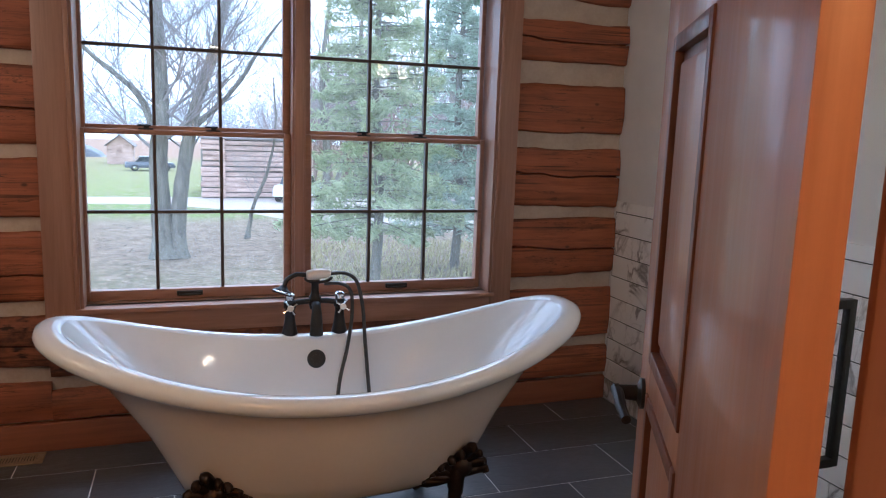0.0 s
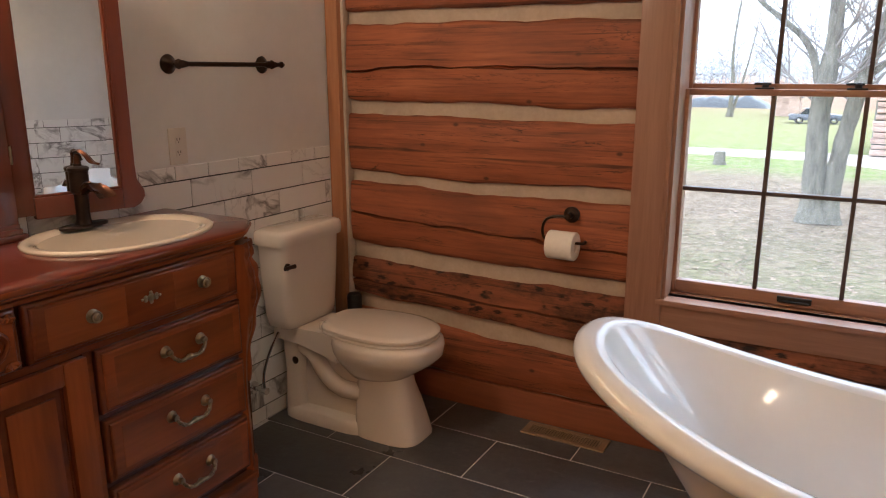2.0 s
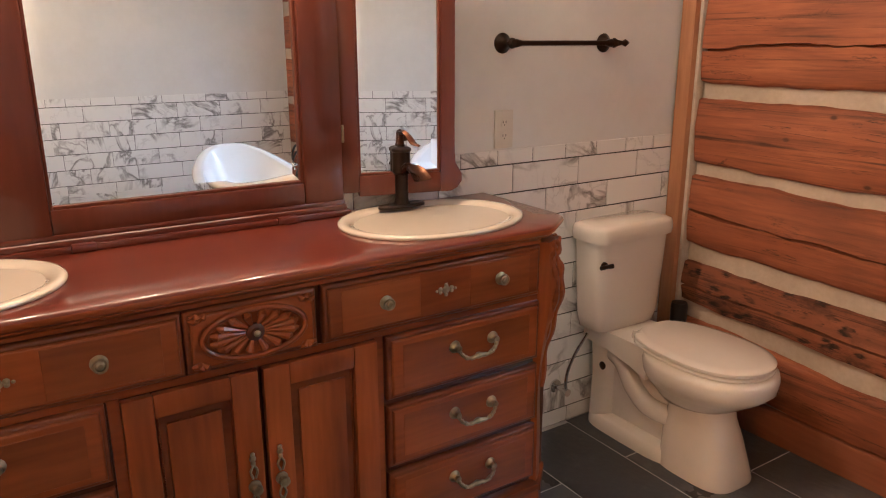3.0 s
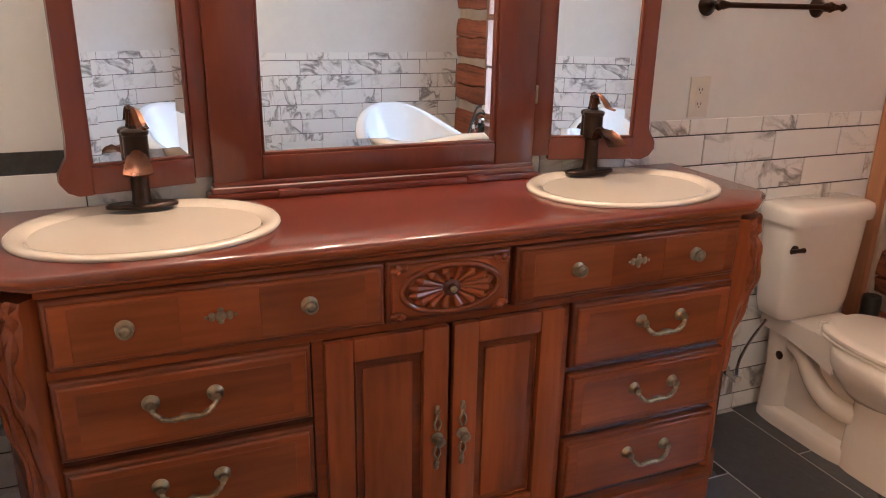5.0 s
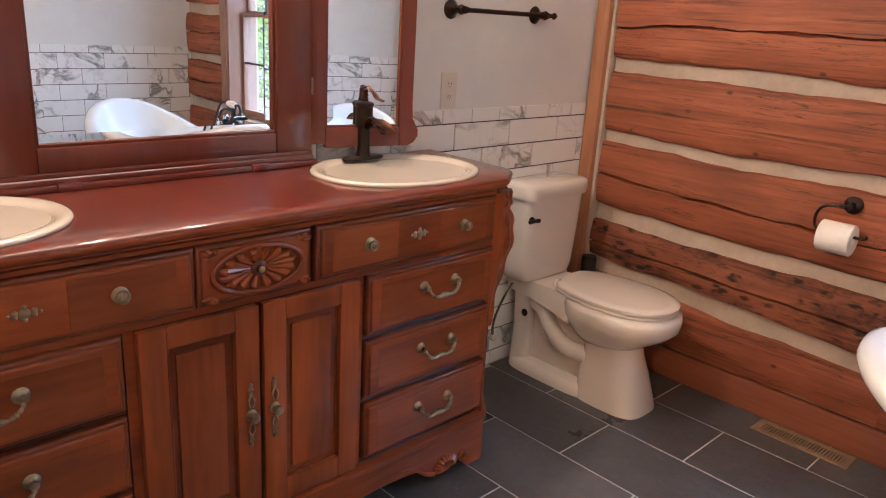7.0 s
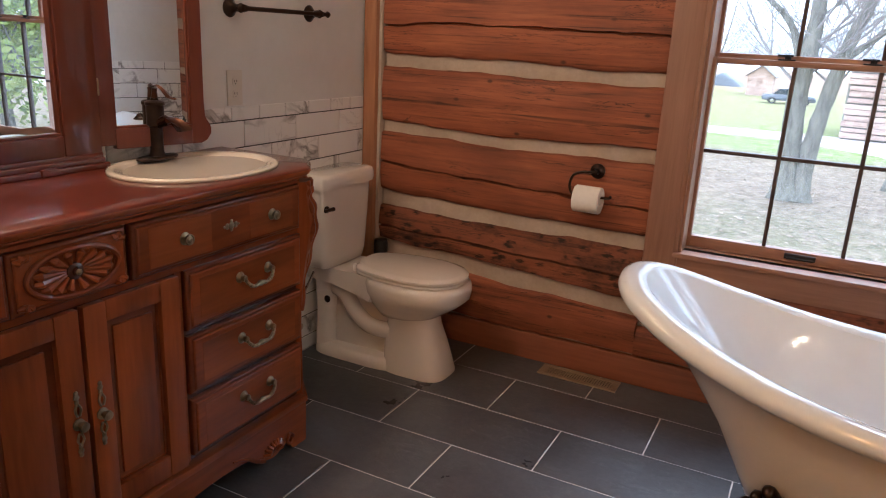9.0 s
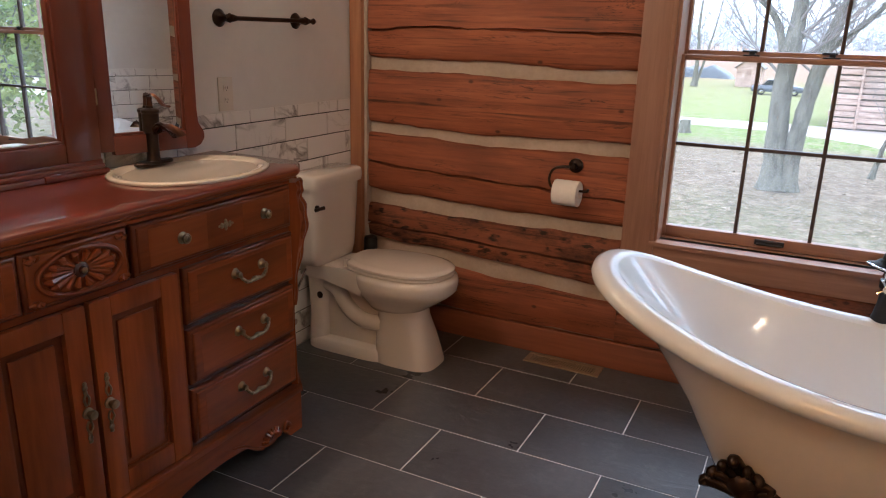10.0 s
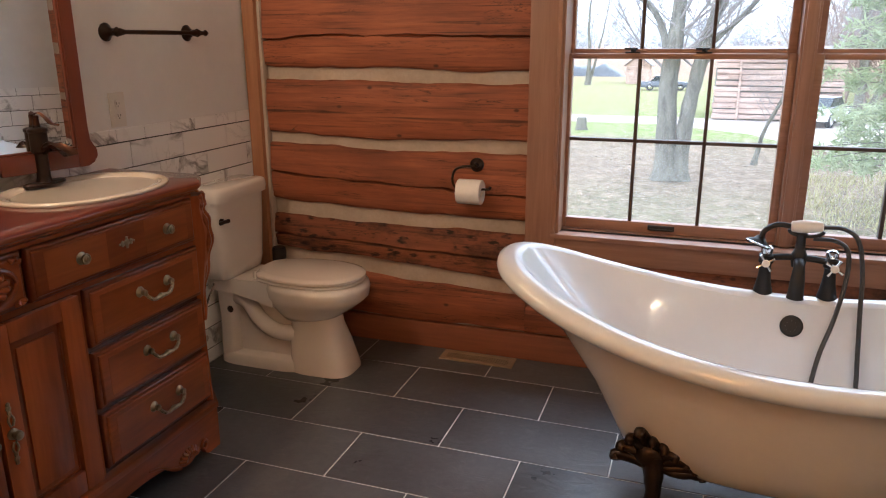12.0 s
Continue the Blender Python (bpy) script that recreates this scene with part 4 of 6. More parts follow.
# drawers: the top row, then three at each side
for y0, y1, ks in ((-1.52, -0.868, (-1.358, -1.011)), (2 * VC + 0.868, 2 * VC + 1.52, (-1.999, -2.348))):
    d = front_panel("drawer", y0, y1, 0.778, 0.923)
    mid = (ks[0] + ks[1]) / 2
    for a, b in ((y0 + 0.045, mid - 0.076), (mid + 0.076, y1 - 0.045)):
        inlay(d, a, b, 0.798, 0.903)
    for y in ks:
        knob(d, y, 0.853)
    escutcheon(d, mid, 0.853)
for y0, y1 in ((-1.355, -0.864), (2 * VC + 0.864, 2 * VC + 1.355)):
    for z0, z1, zh in ((0.584, 0.758, 0.672), (0.391, 0.566, 0.480), (0.196, 0.373, 0.286)):
        d = front_panel("drawer", y0, y1, z0, z1)
        inlay(d, y0 + 0.042, y1 - 0.042, z0 + 0.028, z1 - 0.028)
        bail_pull(d, (y0 + y1) / 2 + (0.013 if y0 > VC else -0.013), zh)
# carved middle panel
my0, my1 = -1.833, -1.535
mp = front_panel("medallion_panel", my0, my1, 0.778, 0.923)
mc = (VC - 0.007, 0.8505)
bm = bmesh.new()
at = lambda a, r, d, sy=0.116, sz=0.055: (VF + d, mc[0] + sy * r * math.cos(a), mc[1] + sz * r * math.sin(a))
tube(bm, [at(k * math.tau / 48, 1.0, 0.006) for k in range(48)], 0.0068, 8, closed=True)
tube(bm, [at(k * math.tau / 48, 0.90, 0.003) for k in range(48)], 0.003, 6, closed=True)
part("oval_moulding", bm, CHERRY, mp)
bm = prism(bmesh.new(), [at(k * math.tau / 48, 1.0, 0.0)[1:] for k in range(48)], 0.002, 0.0036, lambda u, v, d: (VF + d, u, v))
part("oval_ground", bm, CHERRY, mp)
bm = bmesh.new()
for k in range(16):
    a = (k + 0.5) * math.tau / 16
    tube(bm, [at(a, 0.16, 0.003), at(a, 0.45, 0.006), at(a, 0.74, 0.009), at(a, 0.86, 0.003)], [0.0022, 0.0055, 0.0105, 0.005], 8)
part("sunburst_petals", bm, CHERRY, mp)
bm = lathe(bmesh.new(), [(0.022, 0), (0.020, 0.006), (0.011, 0.009), (0.010, 0.014), (0.0, 0.016)], (VF + 0.002, *mc), (1, 0, 0), 20)
part("rosette", bm, CHERRY_D, mp)
bm = lathe(bmesh.new(), [(0.007, 0), (0.008, 0.004), (0.004, 0.008), (0.0, 0.009)], (VF + 0.016, *mc), (1, 0, 0), 14)
part("brass_button", bm, BRASS, mp, "small brass button")
for sy in (-1, 1):
    for sz in (-1, 1):
        bm = bmesh.new()
        c = Vector((VF + 0.004, mc[0] + sy * 0.118, mc[1] + sz * 0.048))
        for k in range(3):
            a = (0.2 + 0.6 * k) * math.pi / 2
            tube(bm, [c, c + Vector((0.004, sy * 0.012 * math.cos(a), sz * 0.010 * math.sin(a))), c + Vector((0, sy * 0.024 * math.cos(a), sz * 0.018 * math.sin(a)))], [0.004, 0.0085, 0.003], 7)
        part("corner_leaf", bm, CHERRY, mp)
# doors
for y0, y1, py in ((-1.672, -1.384, -1.647), (2 * VC + 1.384, -1.684, -1.712)):
    z0, z1 = 0.182, 0.756
    bm = bmesh.new()
    w = 0.062
    for a in ((y0, y0 + w, z0, z1), (y1 - w, y1, z0, z1)):
        box(bm, VF - 0.020, VF + 0.002, *a, 0.004)
    for a in ((y0 + w, y1 - w, z0, z0 + w + 0.004), (y0 + w, y1 - w, z1 - w + 0.008, z1)):
        box(bm, VF - 0.020, VF + 0.001, *a, 0.004)
    d = part("door", bm, CHERRY_Z, van)
    part("sunk_channel", B(VF - 0.022, VF - 0.014, y0 + w - 0.004, y1 - w + 0.004, z0 + w - 0.004, z1 - w + 0.012), CHERRY_M, d, "darker channel round the panel")
    bm = bmesh.new()
    box(bm, VF - 0.020, VF - 0.008, y0 + w + 0.022, y1 - w - 0.022, z0 + w + 0.026, z1 - w - 0.014, 0.005)
    part("door_panel", bm, CHERRY_Z, d)
    bm = bmesh.new()
    yb = y1 - w - 0.006 if y0 > VC - 0.02 else y0 + w + 0.006
    beads = [(yb, z0 + w + 0.012 + k * (z1 - z0 - 2 * w - 0.008) / 63) for k in range(64)]
    beads += [(y0 + w + 0.012 + k * (y1 - y0 - 2 * w - 0.024) / 23, z0 + w + 0.010) for k in range(24)]
    for y, z in beads:
        lathe(bm, [(0.0031, 0), (0.0028, 0.003), (0.0016, 0.0046), (0.0, 0.005)], (VF - 0.0135, y, z), (1, 0, 0), 6)
    part("bead_moulding", bm, CHERRY, d)
    long_pull(d, py, 0.474)
# base moulding and scrolled apron
bm = bmesh.new()
box(bm, VF - 0.03, VF + 0.012, VL - 0.01, VR + 0.01, 0.152, 0.176, 0.006)
for s, ya in ((1, VR), (-1, VL)):
    m = Matrix.Translation((-0.512, ya + s * 0.044, 0)) @ Matrix.Rotation(radians(45 * s), 4, "Z")
    box(bm, -0.05, 0.022, -0.066, 0.066, 0.148, 0.172, 0.006, m=m)
    box(bm, -0.05, 0.016, -0.062, 0.062, 0.0, 0.15, 0.004, m=m)
    box(bm, -0.92, -0.54, ya + s * 0.07 - 0.012, ya + s * 0.07 + 0.022, 0.0, 0.15)
part("base_moulding", bm, CHERRY, van)
up = [(VR + 0.01, 0.0), (VR - 0.055, 0.0), (VR - 0.075, 0.022), (VR - 0.095, 0.045), (VR - 0.115, 0.040), (VR - 0.14, 0.022), (VR - 0.18, 0.020), (VR - 0.22, 0.036), (VR - 0.26, 0.060), (VR - 0.32, 0.072), (VR - 0.42, 0.076), (VR - 0.52, 0.070), (VR - 0.60, 0.052)]
half = [(p.x, p.z) for p in curve_pts([(a, 0, b) for a, b in up], 3)]
low = half + [(2 * VC - y, z) for y, z in half[::-1]]
bm = bmesh.new()
loft(bm, [[(VF - 0.02, y, z), (VF + 0.004, y, z), (VF + 0.004, y, 0.153), (VF - 0.02, y, 0.153)] for y, z in low])
apron = part("apron", bm, CHERRY, van, angle=30)
for yc, s in ((VR - 0.16, 1), (2 * VC - (VR - 0.16), -1)):
    for k in range(9):
        a = radians(20 + 17.5 * k)
        c = Vector((VF + 0.005, yc, 0.034))
        bm = tube(bmesh.new(), [c + Vector((0.002, 0.014 * math.cos(a), 0.010 * math.sin(a))), c + Vector((0.008, 0.034 * math.cos(a), 0.034 * math.sin(a))), c + Vector((0.002, 0.056 * math.cos(a), 0.050 * math.sin(a)))], [0.003, 0.0078, 0.0045], 7)
        part("carved_petal", bm, CHERRY, apron)
    bm = tube(bmesh.new(), curve_pts([(VF + 0.006, yc + s * 0.10, 0.05), (VF + 0.010, yc + s * 0.075, 0.07), (VF + 0.010, yc + s * 0.06, 0.05), (VF + 0.010, yc + s * 0.075, 0.036), (VF + 0.008, yc + s * 0.09, 0.046)], 4), 0.006, 7)
    part("carved_scroll", bm, CHERRY, apron)
    bm = tube(bmesh.new(), curve_pts([(VF + 0.006, yc - s * 0.05, 0.03), (VF + 0.010, yc - s * 0.09, 0.05), (VF + 0.008, yc - s * 0.14, 0.085), (VF + 0.005, yc - s * 0.19, 0.10)], 5), [0.008 - 0.0003 * i for i in range(16)], 7)
    part("carved_scroll", bm, CHERRY, apron)

# countertop
top_out = [(-0.923, -0.728), (-0.560, -0.728), (-0.530, -0.738), (-0.458, -0.832), (-0.444, -0.862)]
top_out += [(x, 2 * VC - y) for x, y in top_out[::-1]]
bm = bmesh.new()
def grown(d, z):
    return [(x + (d if x > -0.6 else d * 0.2) , y + d * (1 if y > VC else -1), z) for x, y in top_out]
loft(bm, [grown(-0.020, VT - 0.040), grown(-0.016, VT - 0.034), grown(-0.004, VT - 0.030), grown(-0.004, VT - 0.026), grown(0.002, VT - 0.022), grown(0.0045, VT - 0.014), grown(0.003, VT - 0.008)], False, False)
counter = thing("countertop", (-0.68, VC, VT - 0.04), "glossy dark mahogany top with moulded edge on the vanity", "countertop")
part("edge_moulding", bm, CHERRY, counter)
SINKS = ((-1.08, 0), (-2.285, 0))
bm = loft(bmesh.new(), [grown(0.0028, VT - 0.0082), grown(0.001, VT - 0.004), grown(-0.004, VT)], False, False)
rim = [e for e in bm.edges if all(abs(v.co.z - VT) < 1e-6 for v in e.verts)]
for yc, turn in SINKS:
    ring = [bm.verts.new(p) for p in oval(-0.690, yc, VT, 0.196, 0.256, 40, 2.1)]
    rim += [bm.edges.new((ring[i], ring[(i + 1) % 40])) for i in range(40)]
bmesh.ops.triangle_fill(bm, edges=rim, use_beauty=True)
part("slab", bm, TOPW, counter)

# sinks
def sink(yc):
    cx = -0.690
    ob = thing("sink", (cx, yc, VT), "oval biscuit-white drop-in sink set in the countertop", "sink", "sinks")
    rings = []
    for a, b, z in ((0.190, 0.250, 0.0005), (0.213, 0.273, 0.0005), (0.2145, 0.2745, 0.005), (0.212, 0.272, 0.009), (0.206, 0.266, 0.0115), (0.196, 0.256, 0.0115), (0.182, 0.242, 0.008)):
        rings.append(oval(cx, yc, VT + z, a, b, 56, 2.1))
    for a, b, z, dx in ((0.172, 0.232, 0.002, 0.003), (0.160, 0.220, -0.014, 0.008), (0.146, 0.203, -0.045, 0.011), (0.122, 0.172, -0.085, 0.012), (0.085, 0.12, -0.112, 0.012), (0.03, 0.03, -0.122, 0.012)):
        rings.append(oval(cx + dx, yc, VT + z, a, b, 56, 2.1))
    part("basin", loft(bmesh.new(), rings), SINKW, ob, angle=60)
    bm = lathe(bmesh.new(), [(0.0, 0), (0.026, 0.0), (0.027, 0.003), (0.018, 0.004), (0.012, 0.0065), (0, 0.007)], (cx + 0.012, yc, VT - 0.1215), n=20)
    part("drain", bm, BRONZE, ob, "dark bronze drain")


def pump_faucet(yc, turn):
    x = -0.845
    ob = thing("sink_faucet", (x, yc, VT + 0.0105), "pump-style bronze waterfall faucet on the sink rim", "faucet", "sink faucets")
    z = VT + 0.0105
    bm = loft(bmesh.new(), [oval(x, yc, z, 0.030, 0.078, 36), oval(x, yc, z + 0.006, 0.030, 0.078, 36), oval(x, yc, z + 0.010, 0.024, 0.072, 36)])
    part("base_plate", bm, BRONZE, ob)
    bm = lathe(bmesh.new(), [(0.026, 0.008), (0.022, 0.016), (0.020, 0.03), (0.020, 0.105), (0.027, 0.112), (0.027, 0.175), (0.030, 0.179), (0.030, 0.187), (0.024, 0.191), (0.012, 0.193), (0.011, 0.2), (0.0, 0.201)], (x, yc, z), n=22)
    part("column", bm, BRONZE, ob)
    bm = bmesh.new()
    rows = []
    for u, zz, w, h in ((0.012, 0.118, 0.016, 0.020), (0.04, 0.130, 0.016, 0.018), (0.065, 0.134, 0.019, 0.014), (0.090, 0.128, 0.024, 0.010), (0.112, 0.114, 0.029, 0.007), (0.122, 0.106, 0.030, 0.005)):
        rows.append([(x + u, yc + w * c, z + zz + (h * abs(c) ** 1.6 - h * 0.4 if u > 0.05 else h * s)) if s >= 0 else (x + u, yc + w * c, z + zz - h * (0.8 if u > 0.05 else 1) * abs(s)) for c, s in [(math.cos(k * math.tau / 16), math.sin(k * math.tau / 16)) for k in range(16)]])
    loft(bm, rows)
    part("waterfall_spout", bm, COPPER, ob, "worn copper-edged trough spout")
    bm = tube(bmesh.new(), [(x, yc, z + 0.192), (x + 0.002, yc, z + 0.222), (x + 0.004, yc, z + 0.232)], [0.011, 0.008, 0.008], 10)
    rows = []
    for p, w in zip(curve_pts([(x - 0.010, yc, z + 0.235), (x + 0.012, yc + 0.004, z + 0.240), (x + 0.030, yc + 0.010, z + 0.226), (x + 0.046, yc + 0.016, z + 0.205), (x + 0.066, yc + 0.022, z + 0.200)], 4), [0.008, 0.008, 0.008, 0.008, 0.008, 0.0085, 0.009, 0.0095, 0.010, 0.0105, 0.011, 0.0115, 0.012, 0.0125, 0.0125, 0.011, 0.006]):
        rows.append([p + Vector((0, w, 0)), p + Vector((0.002, 0, 0.004)), p + Vector((0, -w, 0)), p + Vector((-0.002, 0, -0.004))])
    loft(bm, rows)
    part("pump_handle", bm, COPPER, ob, "curved copper-bronze pump handle")
    ob.rotation_euler.z = radians(turn)
    ob.scale = (1, 1, 0.93)


for yc, turn in SINKS:
    sink(yc)
    pump_faucet(yc - 0.01, turn)

# ---- three-part mirror on the countertop ----
mir = thing("vanity_mirror", (-0.9, VC - 0.02, VT), "three-part dark cherry framed mirror standing on the vanity", "mirror")
C0, C1 = -2.014, -1.382
TOPZ = 1.92


def mirror_frame(bm, y0, y1, z0, z1, g0, g1, gz0, gz1, x0, x1, b=0.006, m=None, foot=0.0):
    box(bm, x0, x1, y0, g0, z0, z1, b, m=m)
    box(bm, x0, x1, g1, y1, z0, z1, b, m=m)
    box(bm, x0, x1 - 0.001, g0, g1, z0, gz0, b, m=m)
    box(bm, x0, x1 - 0.001, g0, g1, gz1, z1, b, m=m)
    lip = 0.008
    for a in ((g0, g0 + lip, gz0, gz1), (g1 - lip, g1, gz0, gz1), (g0 + lip, g1 - lip, gz0, gz0 + lip), (g0 + lip, g1 - lip, gz1 - lip, gz1)):
        box(bm, x0 + 0.004, x1 - 0.008, *a, 0.002, m=m)


def bevelled_glass(y0, y1, z0, z1, x, m=None):
    w = 0.024
    bm = bmesh.new()
    pts = [[(x - 0.006, y0, z0), (x - 0.006, y1, z0), (x - 0.006, y1, z1), (x - 0.006, y0, z1)],
           [(x, y0, z0), (x, y1, z0), (x, y1, z1), (x, y0, z1)],
           [(x + 0.0006, y0 + w, z0 + w), (x + 0.0006, y1 - w, z0 + w), (x + 0.0006, y1 - w, z1 - w), (x + 0.0006, y0 + w, z1 - w)]]
    loft(bm, [[(m @ Vector(p)) if m is not None else p for p in r] for r in pts])
    return bm


bm = bmesh.new()
mirror_frame(bm, C0 - 0.118, C1 + 0.118, VT + 0.045, TOPZ, C0, C1, 1.082, TOPZ - 0.09, -0.912, -0.872)
part("centre_frame", bm, MIRRW, mir, angle=30)
part("centre_glass", bevelled_glass(C0 + 0.004, C1 - 0.004, 1.086, TOPZ - 0.094, -0.890), MIRROR, mir, "clear bevelled mirror glass", angle=0.2)
bm = bmesh.new()
box(bm, -0.918, -0.862, C0 - 0.135, C1 + 0.135, VT, VT + 0.018, 0.005)
box(bm, -0.916, -0.868, C0 - 0.125, C1 + 0.125, VT + 0.016, VT + 0.034, 0.007, 3)
box(bm, -0.914, -0.872, C0 - 0.120, C1 + 0.120, VT + 0.032, VT + 0.047, 0.004)
for y in (C0 + 0.06, C1 - 0.06):
    box(bm, -0.914, -0.855, y - 0.028, y + 0.028, VT, VT + 0.022, 0.006)
part("base_rail", bm, TOPW, mir)
for s, hinge, lean, cut in ((1, C1 + 0.124, 14, 0.0), (-1, C0 - 0.112, 12.5, 0.026)):
    m = Matrix.Translation((-0.900, hinge, 0)) @ Matrix.Rotation(radians(-lean * s), 4, "Z")
    w0, g0, g1 = 0.0, 0.050, 0.300 - cut
    yy = (lambda a, b: (a, b)) if s > 0 else (lambda a, b: (-b, -a))
    bm = bmesh.new()
    z0, gz0, gz1 = VT + 0.048, 1.086, TOPZ - 0.16
    for a, b, c, d in ((*yy(w0, g0), z0 + 0.012, TOPZ - 0.06), (*yy(g0, g1), z0, gz0), (*yy(g0, g1), gz1, TOPZ - 0.06)):
        box(bm, -0.014, 0.014, a, b, c, d, 0.004, m=m)
    for a, b, c, d in ((*yy(g0, g0 + 0.007), gz0, gz1), (*yy(g1 - 0.007, g1), gz0, gz1), (*yy(g0, g1), gz0, gz0 + 0.007)):
        box(bm, -0.010, 0.009, a, b, c, d, 0.002, m=m)
    # outer stile with a scrolled foot
    edge = [(g1, z0), (g1 + 0.03, z0), (g1 + 0.052, z0 + 0.010), (g1 + 0.066, z0 + 0.03), (g1 + 0.066, z0 + 0.05), (g1 + 0.056, z0 + 0.068), (g1 + 0.046, z0 + 0.085), (g1 + 0.043, z0 + 0.13), (g1 + 0.043, TOPZ - 0.06), (g1, TOPZ - 0.06)]
    prism(bm, [(s * u, z) for u, z in edge], -0.014, 0.014, lambda u, v, d: m @ Vector((d, u, v)))
    wing = part("wing_frame", bm, MIRRW, mir, angle=30)
    a, b = yy(g0 + 0.004, g1 - 0.004)
    part("wing_glass", bevelled_glass(a, b, gz0 + 0.004, gz1 - 0.004, 0.002, m), MIRROR, wing, "clear bevelled mirror glass", angle=0.2)
    for z in (1.21, 1.70):
        bm = lathe(bmesh.new(), [(0.005, -0.025), (0.006, -0.02), (0.006, 0.02), (0.005, 0.025)], (-0.884, hinge, z), n=10)
        part("hinge", bm, BRASS, wing, "small brass hinge")

# ---- toilet ----
QY = -0.103
toi = thing("toilet", (-0.6, QY, 0), "white two-piece elongated toilet with closed lid", "toilet")


def rbox(cx, cy, z, a, b, n=44, e=6.0):
    return oval(cx, cy, z, a, b, n, e)


bm = loft(bmesh.new(), [rbox(-0.848, QY - 0.008, z, a, b) for z, a, b in ((0.392, 0.060, 0.140), (0.398, 0.068, 0.152), (0.44, 0.073, 0.163), (0.60, 0.078, 0.176), (0.735, 0.082, 0.183))])
part("tank", bm, CHINA, toi, angle=60)
bm = loft(bmesh.new(), [rbox(-0.844, QY - 0.008, z, a, b) for z, a, b in ((0.728, 0.080, 0.182), (0.731, 0.092, 0.196), (0.752, 0.095, 0.199), (0.773, 0.093, 0.197), (0.784, 0.088, 0.192), (0.790, 0.072, 0.176))])
part("tank_lid", bm, CHINA, toi, angle=60)
bm = bmesh.new()
lathe(bm, [(0.014, 0), (0.014, 0.008), (0.008, 0.012), (0.007, 0.022)], (-0.772, QY - 0.172, 0.655), (1, 0, 0), 14)
tube(bm, [(-0.752, QY - 0.205, 0.656), (-0.749, QY - 0.182, 0.657), (-0.749, QY - 0.150, 0.656)], [0.008, 0.007, 0.009], 10)
part("flush_lever", bm, BRONZE, toi, "dark bronze flush lever")
# bowl: a rim that runs back to the tank
bm = loft(bmesh.new(), [oval(cx, QY, z, a, b, 56, e, a2) for cx, z, a, b, e, a2 in (
    (-0.46, 0.225, 0.110, 0.090, 2.2, 0.13), (-0.45, 0.25, 0.150, 0.112, 2.2, 0.16), (-0.44, 0.285, 0.195, 0.140, 2.2, 0.20), (-0.43, 0.315, 0.228, 0.172, 2.2, 0.22),
    (-0.42, 0.34, 0.242, 0.187, 2.2, 0.23), (-0.42, 0.375, 0.244, 0.190, 2.2, 0.235), (-0.42, 0.394, 0.238, 0.184, 2.2, 0.235), (-0.42, 0.401, 0.215, 0.160, 2.2, 0.21))])
part("bowl", bm, CHINA, toi, angle=60)
bm = loft(bmesh.new(), [[(x, QY - w, z0), (x, QY - w * 0.96, z1), (x, QY + w * 0.96, z1), (x, QY + w, z0)] for x, w, z0, z1 in ((-0.915, 0.115, 0.335, 0.392), (-0.78, 0.120, 0.33, 0.394), (-0.66, 0.125, 0.31, 0.396), (-0.56, 0.150, 0.30, 0.398))])
part("tank_shelf", bm, CHINA, toi)
for nm, z0, z1, g in (("seat", 0.401, 0.414, -0.006), ("lid", 0.416, 0.434, -0.005)):
    rings = [oval(-0.42, QY, z, 0.232 + g + d, 0.178 + g + d, 60, 2.2, 0.31 + g + d) for z, d in ((z0, -0.008), (z0 + 0.003, 0), (z1 - 0.006, 0), (z1 - 0.001, -0.006), (z1 + (0.004 if nm == "lid" else 0), -0.03))]
    rings = [[(max(p[0], -0.655 - 0.02 * (1 - ((p[1] - QY) / 0.12) ** 2)), p[1], p[2]) for p in r] for r in rings]
    part(nm, loft(bmesh.new(), rings), CHINA, toi, angle=50)
for s in (-1, 1):
    bm = lathe(bmesh.new(), [(0.014, 0), (0.015, 0.012), (0.011, 0.030), (0, 0.032)], (-0.683, QY + s * 0.075, 0.396), n=14)
    part("seat_hinge", bm, CHINA, toi)
toi.scale = (0.985, 1.0, 1.045)
toi.location = (-0.612, QY - 0.022, 0)
# pedestal front, foot and trapway
bm = loft(bmesh.new(), [oval(cx, QY, z, a, b, 44, e, a2) for cx, z, a, b, e, a2 in (
    (-0.41, 0.0, 0.170, 0.118, 3.6, 0.12), (-0.41, 0.012, 0.170, 0.118, 3.6, 0.12), (-0.42, 0.06, 0.164, 0.112, 3.6, 0.115), (-0.43, 0.14, 0.148, 0.100, 3.4, 0.11), (-0.44, 0.21, 0.138, 0.094, 2.4, 0.10), (-0.45, 0.25, 0.142, 0.098, 2.3, 0.10), (-0.45, 0.30, 0.16, 0.11, 2.2, 0.13))])
part("pedestal", bm, CHINA, toi, angle=60)
bm = loft(bmesh.new(), [rbox(-0.68, QY, z, a, b, 40, 4.5) for z, a, b in ((0.0, 0.222, 0.122), (0.02, 0.222, 0.122), (0.045, 0.215, 0.115), (0.052, 0.205, 0.105))])
box(bm, -0.885, -0.50, QY - 0.055, QY + 0.055, 0.03, 0.36, 0.02)
part("foot", bm, CHINA, toi, angle=60)
bm = loft(bmesh.new(), [rbox(-0.845, QY, z, a, b, 40, 3.5) for z, a, b in ((0.04, 0.050, 0.108), (0.20, 0.048, 0.100), (0.34, 0.060, 0.105))])
part("rear_column", bm, CHINA, toi, angle=60)
